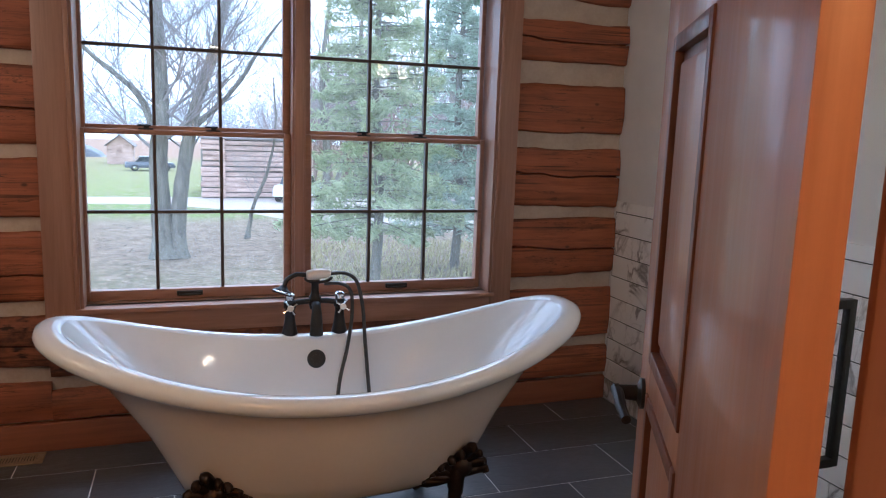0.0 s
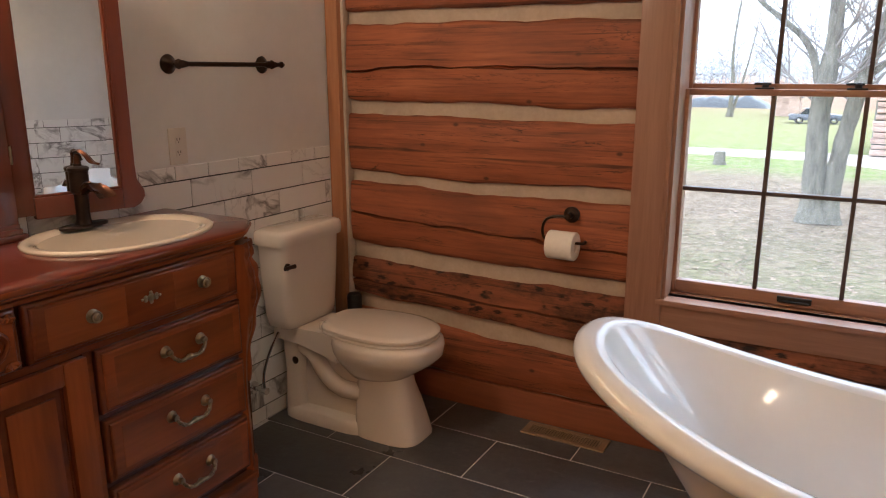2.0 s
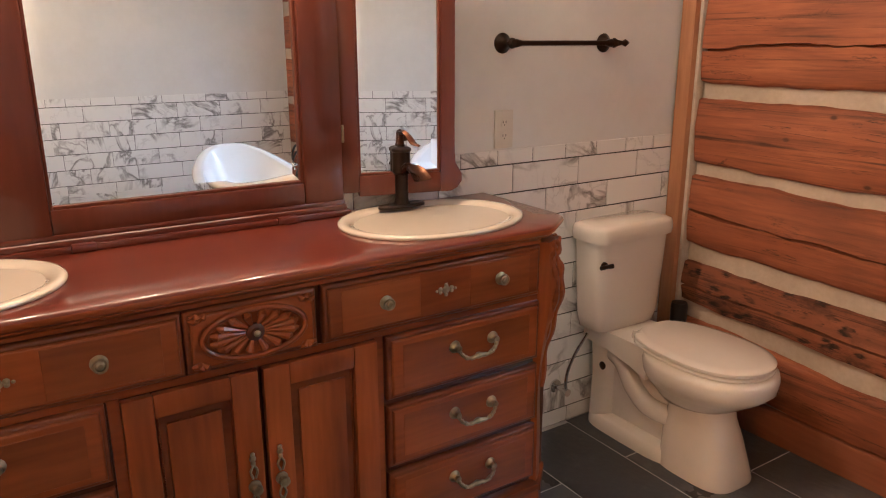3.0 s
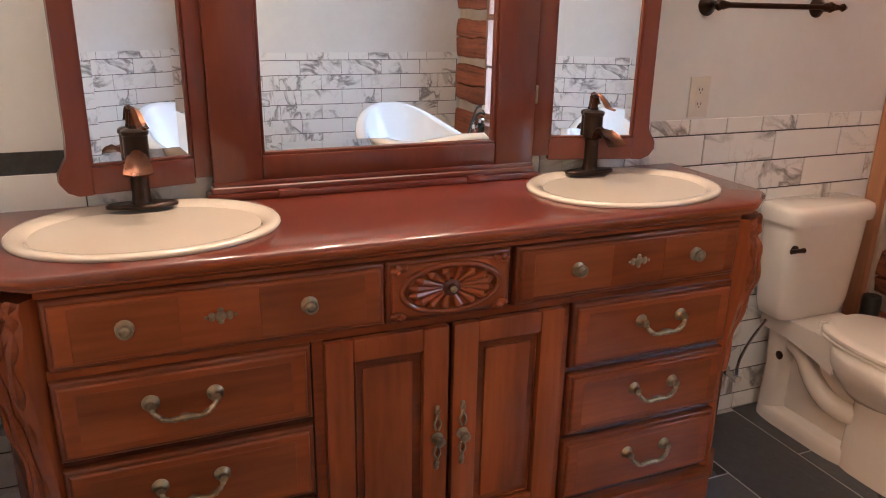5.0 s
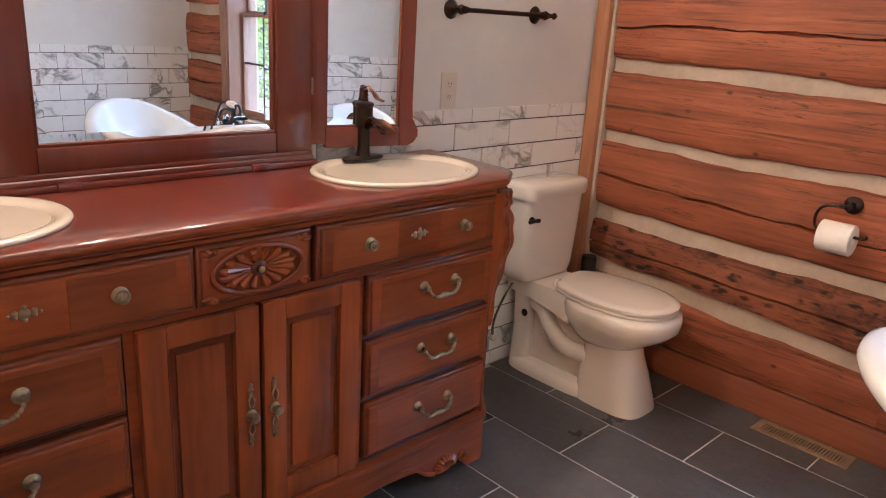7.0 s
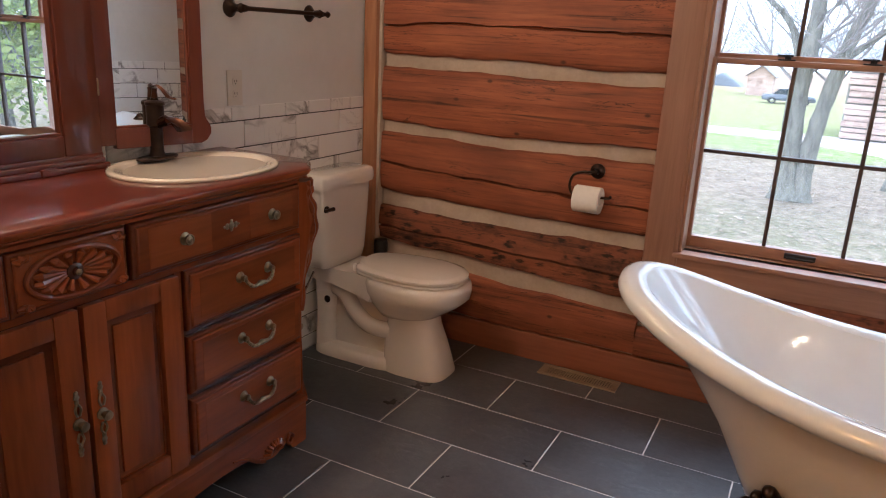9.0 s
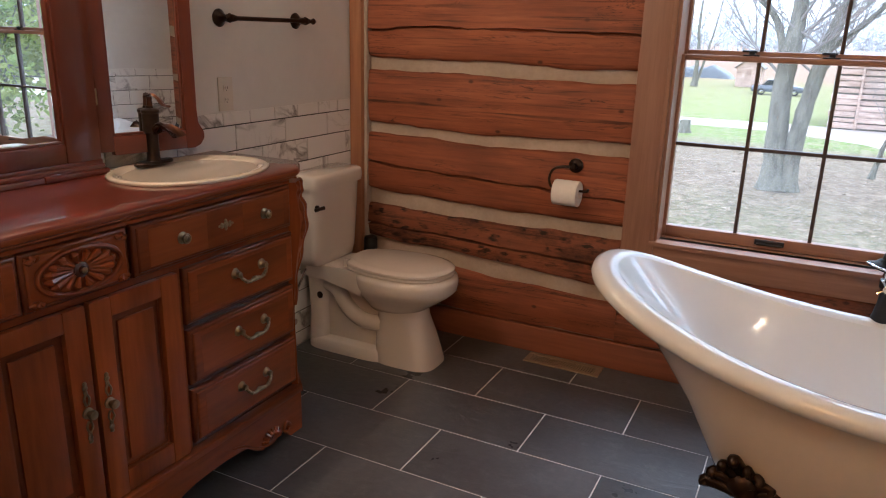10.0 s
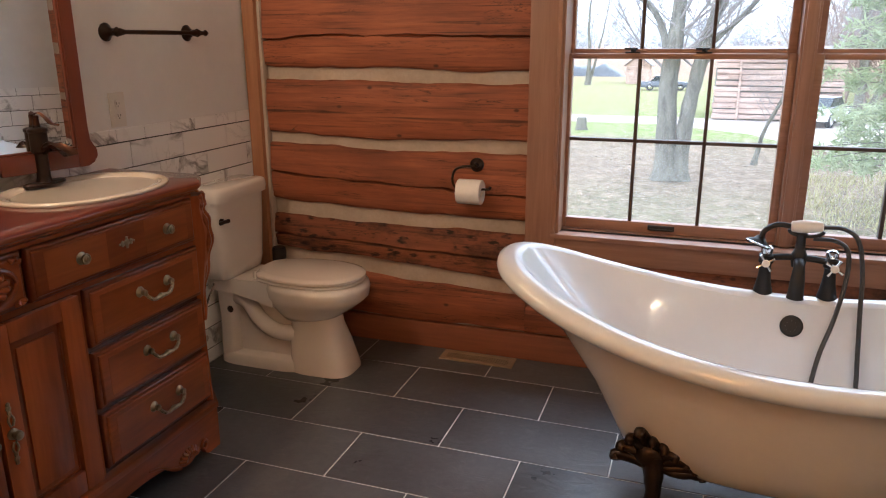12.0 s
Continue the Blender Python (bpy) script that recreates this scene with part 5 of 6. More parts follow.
for s in (-1, 1):
    bm = tube(bmesh.new(), curve_pts([(-0.80, QY + s * 0.058, 0.30), (-0.74, QY + s * 0.066, 0.28), (-0.68, QY + s * 0.070, 0.21), (-0.60, QY + s * 0.070, 0.165), (-0.50, QY + s * 0.060, 0.16)], 5), 0.036, 14)
    part("trapway", bm, CHINA, toi, angle=60)
    bm = lathe(bmesh.new(), [(0.015, 0), (0.016, 0.004), (0.008, 0.010), (0, 0.011)], (-0.815, QY + s * 0.100, 0.25), (0, s, 0), 14)
    part("bolt_cover", bm, BRONZE, toi, "dark bolt in the side recess")
supply = thing("supply_valve", (-0.92, -0.36, 0.17), "chrome shut-off valve with a braided supply line", "valve")
bm = lathe(bmesh.new(), [(0.028, 0), (0.026, 0.006), (0.009, 0.009), (0.009, 0.05), (0.015, 0.052), (0.015, 0.075)], (-0.931, -0.37, 0.17), (1, 0, 0), 16)
part("stop_valve", bm, CHROME, supply)
bm = tube(bmesh.new(), curve_pts([(-0.868, -0.37, 0.175), (-0.866, -0.372, 0.24), (-0.858, -0.345, 0.32), (-0.85, -0.29, 0.40)], 6), 0.006, 8)
part("supply_line", bm, CHROME, supply)
brush = thing("toilet_brush_canister", (-0.80, 0.165, 0), "slim dark canister in the corner by the toilet", "toilet brush")
bm = lathe(bmesh.new(), [(0.034, 0), (0.036, 0.01), (0.032, 0.2), (0.033, 0.44), (0.030, 0.455), (0.0, 0.457)], (-0.79, 0.150, 0), n=22)
part("canister", bm, BLACKM, brush)

# ---- paper holder ----
tp = thing("paper_holder", (0.192, 0.22, 0.896), "dark bronze hook holder mounted on the log wall", "paper holder")
bm = lathe(bmesh.new(), [(0.030, -0.006), (0.031, 0.004), (0.024, 0.010), (0.013, 0.016), (0.011, 0.045), (0.013, 0.05), (0, 0.052)], (0.196, 0.222, 0.898), (0, -1, 0), 22)
part("rose", bm, BRONZE, tp)
bm = tube(bmesh.new(), curve_pts([(0.196, 0.176, 0.898), (0.150, 0.172, 0.896), (0.112, 0.172, 0.880), (0.098, 0.172, 0.845), (0.104, 0.172, 0.812), (0.125, 0.172, 0.802), (0.20, 0.172, 0.800), (0.262, 0.172, 0.801), (0.272, 0.172, 0.812)], 5), 0.0055, 8)
part("hook_arm", bm, BRONZE, tp)
bm = bmesh.new()
prof = [(0.020, 0.0), (0.052, 0.0), (0.0545, 0.003), (0.0545, 0.105), (0.052, 0.108), (0.020, 0.108), (0.020, 0.0)]
n = 40
rings = [[(0.126 + h, 0.172 + r * math.cos(k * math.tau / n), 0.786 + r * math.sin(k * math.tau / n)) for k in range(n)] for r, h in prof]
loft(bm, rings, False, False)
tagged(part("toilet_paper_roll", bm, PAPER), "white toilet paper roll hanging on the holder", "toilet paper")

# ---- towel bar ----
bar = thing("towel_bar", (-0.93, -0.43, 1.456), "dark bronze towel bar with turned ends on the wall", "towel bar")
for y in (-0.655, -0.205):
    bm = lathe(bmesh.new(), [(0.032, 0), (0.033, 0.004), (0.027, 0.010), (0.016, 0.022), (0.012, 0.036), (0.014, 0.045), (0.017, 0.055), (0.012, 0.066), (0, 0.068)], (-0.939, y, 1.456), (1, 0, 0), 22)
    part("post", bm, BRONZE, bar)
bm = tube(bmesh.new(), [(-0.886, -0.675, 1.456), (-0.886, -0.655, 1.456), (-0.886, -0.64, 1.456), (-0.886, -0.615, 1.456), (-0.886, -0.245, 1.456), (-0.886, -0.225, 1.456), (-0.886, -0.205, 1.456), (-0.886, -0.165, 1.456), (-0.886, -0.15, 1.456), (-0.886, -0.135, 1.456)], [0.004, 0.013, 0.014, 0.0085, 0.0085, 0.014, 0.014, 0.007, 0.013, 0.006], 12)
part("bar", bm, BRONZE, bar)

# ---- outlet ----
out = thing("wall_outlet", (-0.935, -0.643, 1.18), "ivory duplex electrical outlet on the plaster wall", "outlet")
part("cover_plate", B(-0.9395, -0.9325, -0.682, -0.606, 1.117, 1.243, 0.003), PLATE, out)
for z in (1.158, 1.202):
    bm = prism(bmesh.new(), [(0.017 * math.cos(a), 0.0145 * math.sin(a)) for a in [k * math.tau / 24 for k in range(24)]], 0.0, 0.0025, lambda u, v, d: (-0.9327 + d, -0.644 + max(-0.0135, min(0.0135, u)), z + v))
    r = part("receptacle", bm, PLATE, out)
    # black blocks paint the shade inside the plug slots
    bm = bmesh.new()
    for y in (-0.650, -0.638):
        box(bm, -0.9304, -0.9299, y - 0.0012, y + 0.0012, z - 0.002, z + 0.006)
    lathe(bm, [(0.0022, 0), (0.0022, 0.0005)], (-0.9304, -0.644, z - 0.008), (1, 0, 0), 10)
    part("slots", bm, DARK, r)

# ---- floor registers ----
reg = thing("floor_register", (0.225, 0.19, 0), "bronze slotted floor register set in the tiles", "floor register")
x0, x1, y0, y1 = 0.052, 0.398, 0.112, 0.216
bm = bmesh.new()
for a in ((x0, x1, y0, y0 + 0.022), (x0, x1, y1 - 0.022, y1), (x0, x0 + 0.028, y0 + 0.022, y1 - 0.022), (x1 - 0.028, x1, y0 + 0.022, y1 - 0.022)):
    box(bm, *a, 0.0, 0.0065, 0.002)
part("frame", bm, REGISTER, reg)
# near-black sheet paints the shade of the duct below the slats
part("hollow", B(x0 + 0.026, x1 - 0.026, y0 + 0.02, y1 - 0.02, -0.0008, 0.0012), DARK, reg)
for k in range(26):
    x = x0 + 0.034 + k * (x1 - x0 - 0.068) / 25
    part("slat", B(x - 0.0035, x + 0.0035, y0 + 0.02, y1 - 0.02, 0.0008, 0.005), REGISTER, reg)

# ---- glass shower door ----
sh = thing("shower_door", (2.17, -2.3, 0), "clear frameless glass shower door with black pull", "shower door")
part("glass_panel", B(2.166, 2.174, YS + 0.01, -1.93, 0.015, 2.0, 0.001), GLASS, sh, "clear glass panel").visible_shadow = False
bm = bmesh.new()
for s in (-1, 1):
    x0, x1 = sorted((2.17 + s * 0.045, 2.17 + s * 0.063))
    box(bm, x0, x1, -2.03, -2.012, 0.755, 1.105, 0.002)
    for z in (0.755, 1.087):
        a, b = sorted((2.17 + s * 0.0045, 2.17 + s * 0.046))
        box(bm, a, b, -2.03, -2.012, z, z + 0.018)
part("pull_handle", bm, BLACKM, sh, "black square pull handle")
bm = bmesh.new()
for z in (0.3, 1.7):
    box(bm, 2.150, 2.190, YS, YS + 0.06, z - 0.03, z + 0.03, 0.003)
part("wall_clamp", bm, BLACKM, sh, "black wall clamps")

# ---- lamps ----
BULB = glow("warm_bulb", (1.0, 0.55, 0.22), 9.0)
vl = thing("vanity_light", (-0.93, -1.68, 2.12), "bronze three-bulb vanity light on the wall", "wall lamp")
part("back_plate", B(-0.9385, -0.915, -2.25, -1.11, 2.08, 2.16, 0.006), BRONZE, vl)
for y in (-2.1, -1.68, -1.26):
    bm = tube(bmesh.new(), [(-0.915, y, 2.12), (-0.83, y, 2.13), (-0.80, y, 2.18)], 0.008, 8)
    part("arm", bm, BRONZE, vl)
    bm = lathe(bmesh.new(), [(0.010 , 0.0), (0.020, 0.012), (0.026, 0.030), (0.020, 0.048), (0.0, 0.056)], (-0.80, y, 2.18), n=14)
    part("bulb", bm, BULB, vl, "glowing warm bulb")
cl = thing("wall_sconce", (2.70, YS, 1.9), "bronze two-bulb wall lamp beside the shower", "wall lamp")
part("back_plate", B(2.55, 2.85, YS, YS + 0.02, 1.86, 1.94, 0.006), BRONZE, cl)
for s in (-1, 1):
    bm = tube(bmesh.new(), [(2.70 + s * 0.09, YS + 0.02, 1.90), (2.70 + s * 0.09, YS + 0.09, 1.90), (2.70 + s * 0.09, YS + 0.11, 1.93)], 0.007, 8)
    part("arm", bm, BRONZE, cl)
    bm = lathe(bmesh.new(), [(0.010, 0.0), (0.020, 0.012), (0.026, 0.03), (0.020, 0.048), (0.0, 0.056)], (2.70 + s * 0.09, YS + 0.11, 1.93), n=14)
    part("bulb", bm, BULB, cl, "glowing warm bulb")

# ---- outdoors ----
GZ = -1.4


def zoned_ground():
    m, nt, bs = nodes_of("lawn_leaves_field")
    g = nt.nodes.new("ShaderNodeNewGeometry")
    sep = nt.nodes.new("ShaderNodeSeparateXYZ")
    link(nt, g.outputs["Position"], sep.inputs[0])
    v = coords(nt, (1, 1, 1))
    wob = noise_of(nt, v, 0.5, 4)
    add = nt.nodes.new("ShaderNodeMath")
    add.operation = "MULTIPLY_ADD"
    link(nt, wob, add.inputs[0])
    add.inputs[1].default_value = 3.0
    link(nt, sep.outputs[1], add.inputs[2])
    div = nt.nodes.new("ShaderNodeMath")
    div.operation = "DIVIDE"
    link(nt, add.outputs[0], div.inputs[0])
    div.inputs[1].default_value = 100.0
    zone = ramp(nt, div.outputs[0], [(0.0, (0.165, 0.15, 0.072)), (0.10, (0.17, 0.15, 0.08)), (0.15, (0.18, 0.135, 0.09)), (0.205, (0.18, 0.14, 0.09)), (0.225, (0.15, 0.19, 0.05)), (0.28, (0.165, 0.20, 0.055)),
                                    (0.31, (0.19, 0.21, 0.06)), (0.55, (0.22, 0.20, 0.08)), (0.64, (0.27, 0.165, 0.105)), (1.0, (0.29, 0.185, 0.125))])
    fine = noise_of(nt, v, 9.0, 6, 0.75)
    leaf = ramp(nt, noise_of(nt, v, 2.2, 8, 0.8), [(0.46, (0, 0, 0)), (0.60, (0.7, 0.7, 0.7))])
    col = blend(nt, leaf, zone, (0.30, 0.225, 0.16))
    col = blend(nt, 1.0, col, ramp(nt, fine, [(0.3, (0.5, 0.5, 0.5)), (0.7, (1.45, 1.45, 1.45))]), "MULTIPLY")
    link(nt, col, bs.inputs["Base Color"])
    bs.inputs["Roughness"].default_value = 0.95
    bs.inputs["Specular IOR Level"].default_value = 0.05
    bump(nt, bs, fine, 0.6, 0.05)
    return m


def leafy_mat(name, c1, c2):
    """Leaves that let part of the light through."""
    m, nt, bs = nodes_of(name)
    v = coords(nt, (1, 1, 1))
    col = ramp(nt, noise_of(nt, v, 3.0, 4), [(0.35, c1), (0.65, c2)])
    df, tl, mix = nt.nodes.new("ShaderNodeBsdfDiffuse"), nt.nodes.new("ShaderNodeBsdfTranslucent"), nt.nodes.new("ShaderNodeMixShader")
    mix.inputs[0].default_value = 0.5
    link(nt, col, df.inputs["Color"])
    link(nt, col, tl.inputs["Color"])
    link(nt, df.outputs[0], mix.inputs[1])
    link(nt, tl.outputs[0], mix.inputs[2])
    link(nt, mix.outputs[0], nt.nodes["Material Output"].inputs["Surface"])
    nt.nodes.remove(bs)
    return m


GROUND = zoned_ground()
GRAVEL = plain("pale_gravel", (0.36, 0.30, 0.255), (0.46, 0.39, 0.335), 0.95, spec=0.05, scale=0.6, bumps=0.4, dist=0.02, fine=12)
BARK = plain("grey_bark", (0.10, 0.09, 0.068), (0.27, 0.245, 0.19), 0.95, scale=9, bumps=1.0, dist=0.05, fine=30, stretch=(1, 1, 0.25), spec=0.1)
TWIG = plain("grey_twigs", (0.20, 0.175, 0.155), (0.31, 0.275, 0.245), 0.95, scale=3, bumps=0.0)
NEEDLE = leafy_mat("spruce_needles", (0.29, 0.34, 0.17), (0.53, 0.55, 0.34))
NEEDLE_B = leafy_mat("blue_spruce_needles", (0.31, 0.38, 0.27), (0.53, 0.60, 0.47))
LEAFG = leafy_mat("yellow_green_leaves", (0.22, 0.30, 0.08), (0.42, 0.44, 0.14))
LITTER = plain("fallen_leaves", (0.07, 0.045, 0.03), (0.46, 0.35, 0.25), 0.9, scale=4, bumps=0.0, spec=0.05, fine=23)
TALLG = plain("dry_grass", (0.32, 0.29, 0.13), (0.46, 0.40, 0.21), 0.9, scale=4, bumps=0.0, spec=0.05)
GREYW = wood("weathered_barn_wood", (0.27, 0.18, 0.14), (0.46, 0.325, 0.255), (0.58, 0.44, 0.355), "x", 0.9, cracks=0.5, bumps=0.5)
# black tarp lifted to grey, painting in the haze of its distance
TARP = plain("black_tarp", (0.05, 0.052, 0.056), (0.11, 0.112, 0.118), 0.4, scale=3, bumps=0.4, dist=0.05, fine=6)
CARB = plain("dark_car_paint", (0.04, 0.045, 0.055), (0.05, 0.056, 0.066), 0.3, scale=3, bumps=0.0, coat=0.8)
CARW = plain("white_car_paint", (0.72, 0.73, 0.74), (0.78, 0.79, 0.8), 0.25, scale=3, bumps=0.0, coat=0.8)
TYRE = plain("tyre_rubber", (0.015, 0.015, 0.015), (0.025, 0.025, 0.025), 0.8, scale=9, bumps=0.2)
TINT = plain("tinted_glass", (0.02, 0.025, 0.03), (0.03, 0.035, 0.04), 0.06, scale=3, bumps=0.0, coat=0.5)
SHINGLE = plain("brown_shingles", (0.22, 0.19, 0.17), (0.32, 0.28, 0.25), 0.9, spec=0.1, scale=4, bumps=0.5, dist=0.02)
RED = plain("red_plastic", (0.35, 0.04, 0.03), (0.42, 0.06, 0.04), 0.5, scale=8, bumps=0.0)

bm = bmesh.new()
bmesh.ops.create_grid(bm, x_segments=40, y_segments=40, size=1800)
for v in bm.verts:
    v.co.z = GZ
tagged(part("ground", bm, GROUND), "leaf-strewn lawn running out to a tan field", "ground", kind="structure")
bm = bmesh.new()
edge = [(-60, 24.4, 26.4), (-20, 24.4, 26.5), (-6, 24.4, 26.6), (0, 24.0, 26.6), (2.5, 22.0, 26.6), (4.5, 18.0, 26.5), (8, 16.5, 26.8), (14, 16.5, 27.5), (40, 17, 28)]
loft(bm, [[(x + rnd(-0.1, 0.1), a, GZ), (x, a + 0.1, GZ + 0.012), (x, (a + b) / 2, GZ + 0.03), (x, b - 0.1, GZ + 0.012), (x, b, GZ)] for x, a, b in edge], False, False, False)
tagged(part("driveway", bm, GRAVEL), "pale gravel driveway widening into a yard", "driveway", kind="structure")
bm = bmesh.new()
loft(bm, [[(-400, 120, GZ), (-400, 121, GZ + 0.05), (-400, 168, GZ + 0.05), (-400, 170, GZ)], [(400, 120, GZ), (400, 121, GZ + 0.05), (400, 168, GZ + 0.05), (400, 170, GZ)]], True, True, False)
tagged(part("water", bm, plain("pale_water", (0.55, 0.58, 0.6), (0.62, 0.65, 0.67), 0.15, scale=0.05, bumps=0.0)), "pale strip of distant water", "water", kind="structure")


def limb(bm, p, way, r, length, depth, sides):
    """A wavering tapered limb that forks."""
    pts, rs = [Vector(p)], [r]
    way = Vector(way).normalized()
    n = 5 if depth > 1 else 3
    for i in range(n):
        way = (way + Vector((rnd(-0.22, 0.22), rnd(-0.22, 0.22), rnd(-0.05, 0.16)))).normalized()
        pts.append(pts[-1] + way * length / n)
        rs.append(r * (1 - 0.55 * (i + 1) / n))
    tube(bm, pts, rs, sides)
    if depth <= 0:
        return
    for i in range(1, n + 1):
        for _ in range(2 if i == n or depth <= 2 else 1):
            a = rnd(0, math.tau)
            side = Vector((math.cos(a), math.sin(a), rnd(0.1, 0.7)))
            limb(bm, pts[i], way * 0.7 + side * rnd(0.5, 0.9), rs[i] * rnd(0.5, 0.68), length * rnd(0.5, 0.72), depth - 1, 5 if depth > 2 else 4)


def bare_tree(loc, stems, label, spread=2.2, depth=3):
    """stems: polylines of (x, z) and a starting radius, in one plane, with limbs sprouting higher up."""
    ob = thing("tree", loc, label, "tree")
    bm, crown = bmesh.new(), bmesh.new()
    for line, r0 in stems:
        pts = curve_pts([(x, loc[1] + 0.05 * math.sin(i * 2.1), z) for i, (x, z) in enumerate(line)], 5)
        k = len(pts) - 1
        flare = lambda i: 1 + 0.5 * max(0, 1 - (pts[i].z - GZ) / 0.45) ** 2
        tube(bm, pts, [r0 * (1 - 0.75 * i / k) * flare(i) for i in range(k + 1)], 12)
        for i in range(k // 3, k + 1):
            a = rnd(0, math.tau)
            limb(crown, pts[i], (math.cos(a), math.sin(a) * 0.6, rnd(0.3, 0.9)), r0 * (1 - 0.75 * i / k) * 0.20, spread * rnd(0.7, 1.1), depth, 5)
    for v in bm.verts:
        v.co += Vector((noise.noise(v.co * 5), noise.noise(v.co * 5 + Vector((9, 0, 0))), 0)) * 0.025
    part("trunk", bm, BARK, ob, angle=60)
    part("crown", crown, TWIG, ob, angle=60)
    return ob


bare_tree((0.62, 13.1, GZ), [([(0.50, GZ), (0.44, -0.4), (0.42, 0.75), (0.50, 1.75), (0.48, 3.3), (0.4, 5.5), (0.5, 8.5)], 0.235),
                             ([(0.74, GZ), (0.78, -0.5), (0.92, 0.6), (1.16, 1.75), (1.50, 2.8), (1.9, 4.5), (2.4, 8.0)], 0.19),
                             ([(0.38, 1.1), (0.05, 1.95), (-0.8, 2.7), (-1.5, 3.5), (-2.4, 5.0)], 0.075),
                             ([(1.1, 1.3), (1.9, 2.1), (2.6, 3.2), (3.4, 4.2)], 0.06)], "large bare double-trunked tree on the leafy lawn", 2.3, 3)
bare_tree((2.4, 15.6, GZ), [([(2.35, GZ), (2.5, -0.6), (2.85, 0.3), (3.05, 1.4), (3.0, 2.6)], 0.06)], "thin leaning bare sapling on the lawn", 1.2, 3)
t1 = bare_tree((5.2, 21.0, GZ), [([(5.2, GZ), (5.3, 0.5), (5.1, 3.0), (5.6, 7.5)], 0.16), ([(5.3, GZ), (5.9, 0.6), (6.3, 2.5), (6.9, 6)], 0.10)], "bare grey tree with twiggy branches by the yard", 1.8, 3)
for x, y, a in ((7.5, 26, 80), (9.8, 22, 150), (-6.2, 47, 40), (13, 30, 10), (17, 24, 70), (8.0, 36, 260)):
    copy_thing(t1, pose(x, y, GZ, 0, 0, a))


def leaf_mesh(bm, centres, size, thin, droop=0.0):
    """Many small leaves, each two triangles, turned at random."""
    for c in centres:
        a = Vector((rnd(-1, 1), rnd(-1, 1), rnd(-0.6, 0.4) - droop)).normalized()
        b = a.cross(Vector((rnd(-1, 1), rnd(-1, 1), rnd(-1, 1)))).normalized()
        s = size * rnd(0.6, 1.25)
        a, b = a * s, b * s * thin
        bm.faces.new([bm.verts.new(c + d) for d in (-a, b - a * 0.1, a, -b - a * 0.1)])


def spruce(loc, height, radius, material, label, low=0.9, seed=0):
    ob = thing("spruce_tree", loc, label, "tree", "spruces outside")
    random.seed(seed)
    bm, green = bmesh.new(), bmesh.new()
    base = Vector(loc)
    tube(bm, [base + Vector((0.05 * math.sin(i), 0.04 * math.cos(i * 1.7), height * i / 10)) for i in range(11)], [0.09 * (1 - i / 10.5) + 0.01 for i in range(11)], 9)
    z = low
    while z < height - 0.2:
        reach = radius * (1 - ((z - low) / (height - low)) ** 1.15) + 0.12
        for k in range(11):
            a = rnd(0, math.tau)
            out = Vector((math.cos(a), math.sin(a), 0))
            l = reach * rnd(0.6, 1.12)
            p0 = base + Vector((0, 0, z + rnd(-0.1, 0.1)))
            pts = [p0 + out * l * u + Vector((0, 0, 0.10 * u - 0.42 * l * u * u * 0.5 + 0.10 * u ** 4)) for u in (0, 0.3, 0.6, 0.85, 1)]
            tube(bm, pts, [0.016, 0.013, 0.010, 0.007, 0.003], 4)
            c = []
            side = Vector((-out.y, out.x, 0))
            for _ in range(int(24 + 66 * l)):
                u = rnd(0.12, 1) ** 0.8
                i = min(3, int(u * 4))
                p = pts[i].lerp(pts[i + 1], u * 4 - i)
                c.append(p + side * rnd(-1, 1) * 0.22 * l * (1.15 - u) + Vector((0, 0, rnd(-0.13, 0.03))))
            leaf_mesh(green, c, 0.11, 0.14, 0.3)
        z += rnd(0.24, 0.34)
    part("trunk", bm, BARK, ob, angle=60)
    me = part("crown", green, material, ob)
    return ob


spruce((4.15, 9.6, GZ), 8.5, 1.5, NEEDLE, "green spruce tree with drooping branches outside the window", 1.1, 3)
spruce((6.15, 10.9, GZ), 8.0, 1.5, NEEDLE_B, "bluish spruce tree with drooping branches outside the window", 0.9, 4)
spruce((8.6, 8.4, GZ), 9.0, 1.9, NEEDLE, "green spruce tree with drooping branches outside the window", 0.8, 5)


def leafy(loc, height, radius, label, seed):
    ob = thing("tree", loc, label, "tree")
    random.seed(seed)
    bm, green = bmesh.new(), bmesh.new()
    base = Vector(loc)
    top = base + Vector((0.2, 0, height * 0.75))
    tube(bm, [base, base.lerp(top, 0.5) + Vector((0.1, 0, 0)), top], [0.14, 0.1, 0.04], 8)
    for k in range(75):
        c = base + Vector((rnd(-1, 1) * radius, rnd(-1, 1) * radius, height * rnd(0.22, 1.0)))
        tube(bm, [base.lerp(top, rnd(0.3, 0.9)), c], [0.03, 0.008], 4)
        leaf_mesh(green, [c + Vector((random.gauss(0, 0.36), random.gauss(0, 0.36), random.gauss(0, 0.28))) for _ in range(120)], 0.09, 0.55)
    part("trunk", bm, BARK, ob, angle=60)
    part("crown", green, LEAFG, ob)
    return ob


leafy((11.0, 6.0, GZ), 5.5, 2.0, "leafy yellow-green tree beside the house", 6)
leafy((13.0, 9.5, GZ), 6.5, 2.4, "leafy yellow-green tree beyond the spruces", 7)
leafy((16.5, 5.5, GZ), 6.0, 2.4, "leafy yellow-green tree at the side of the yard", 8)
random.seed(21)

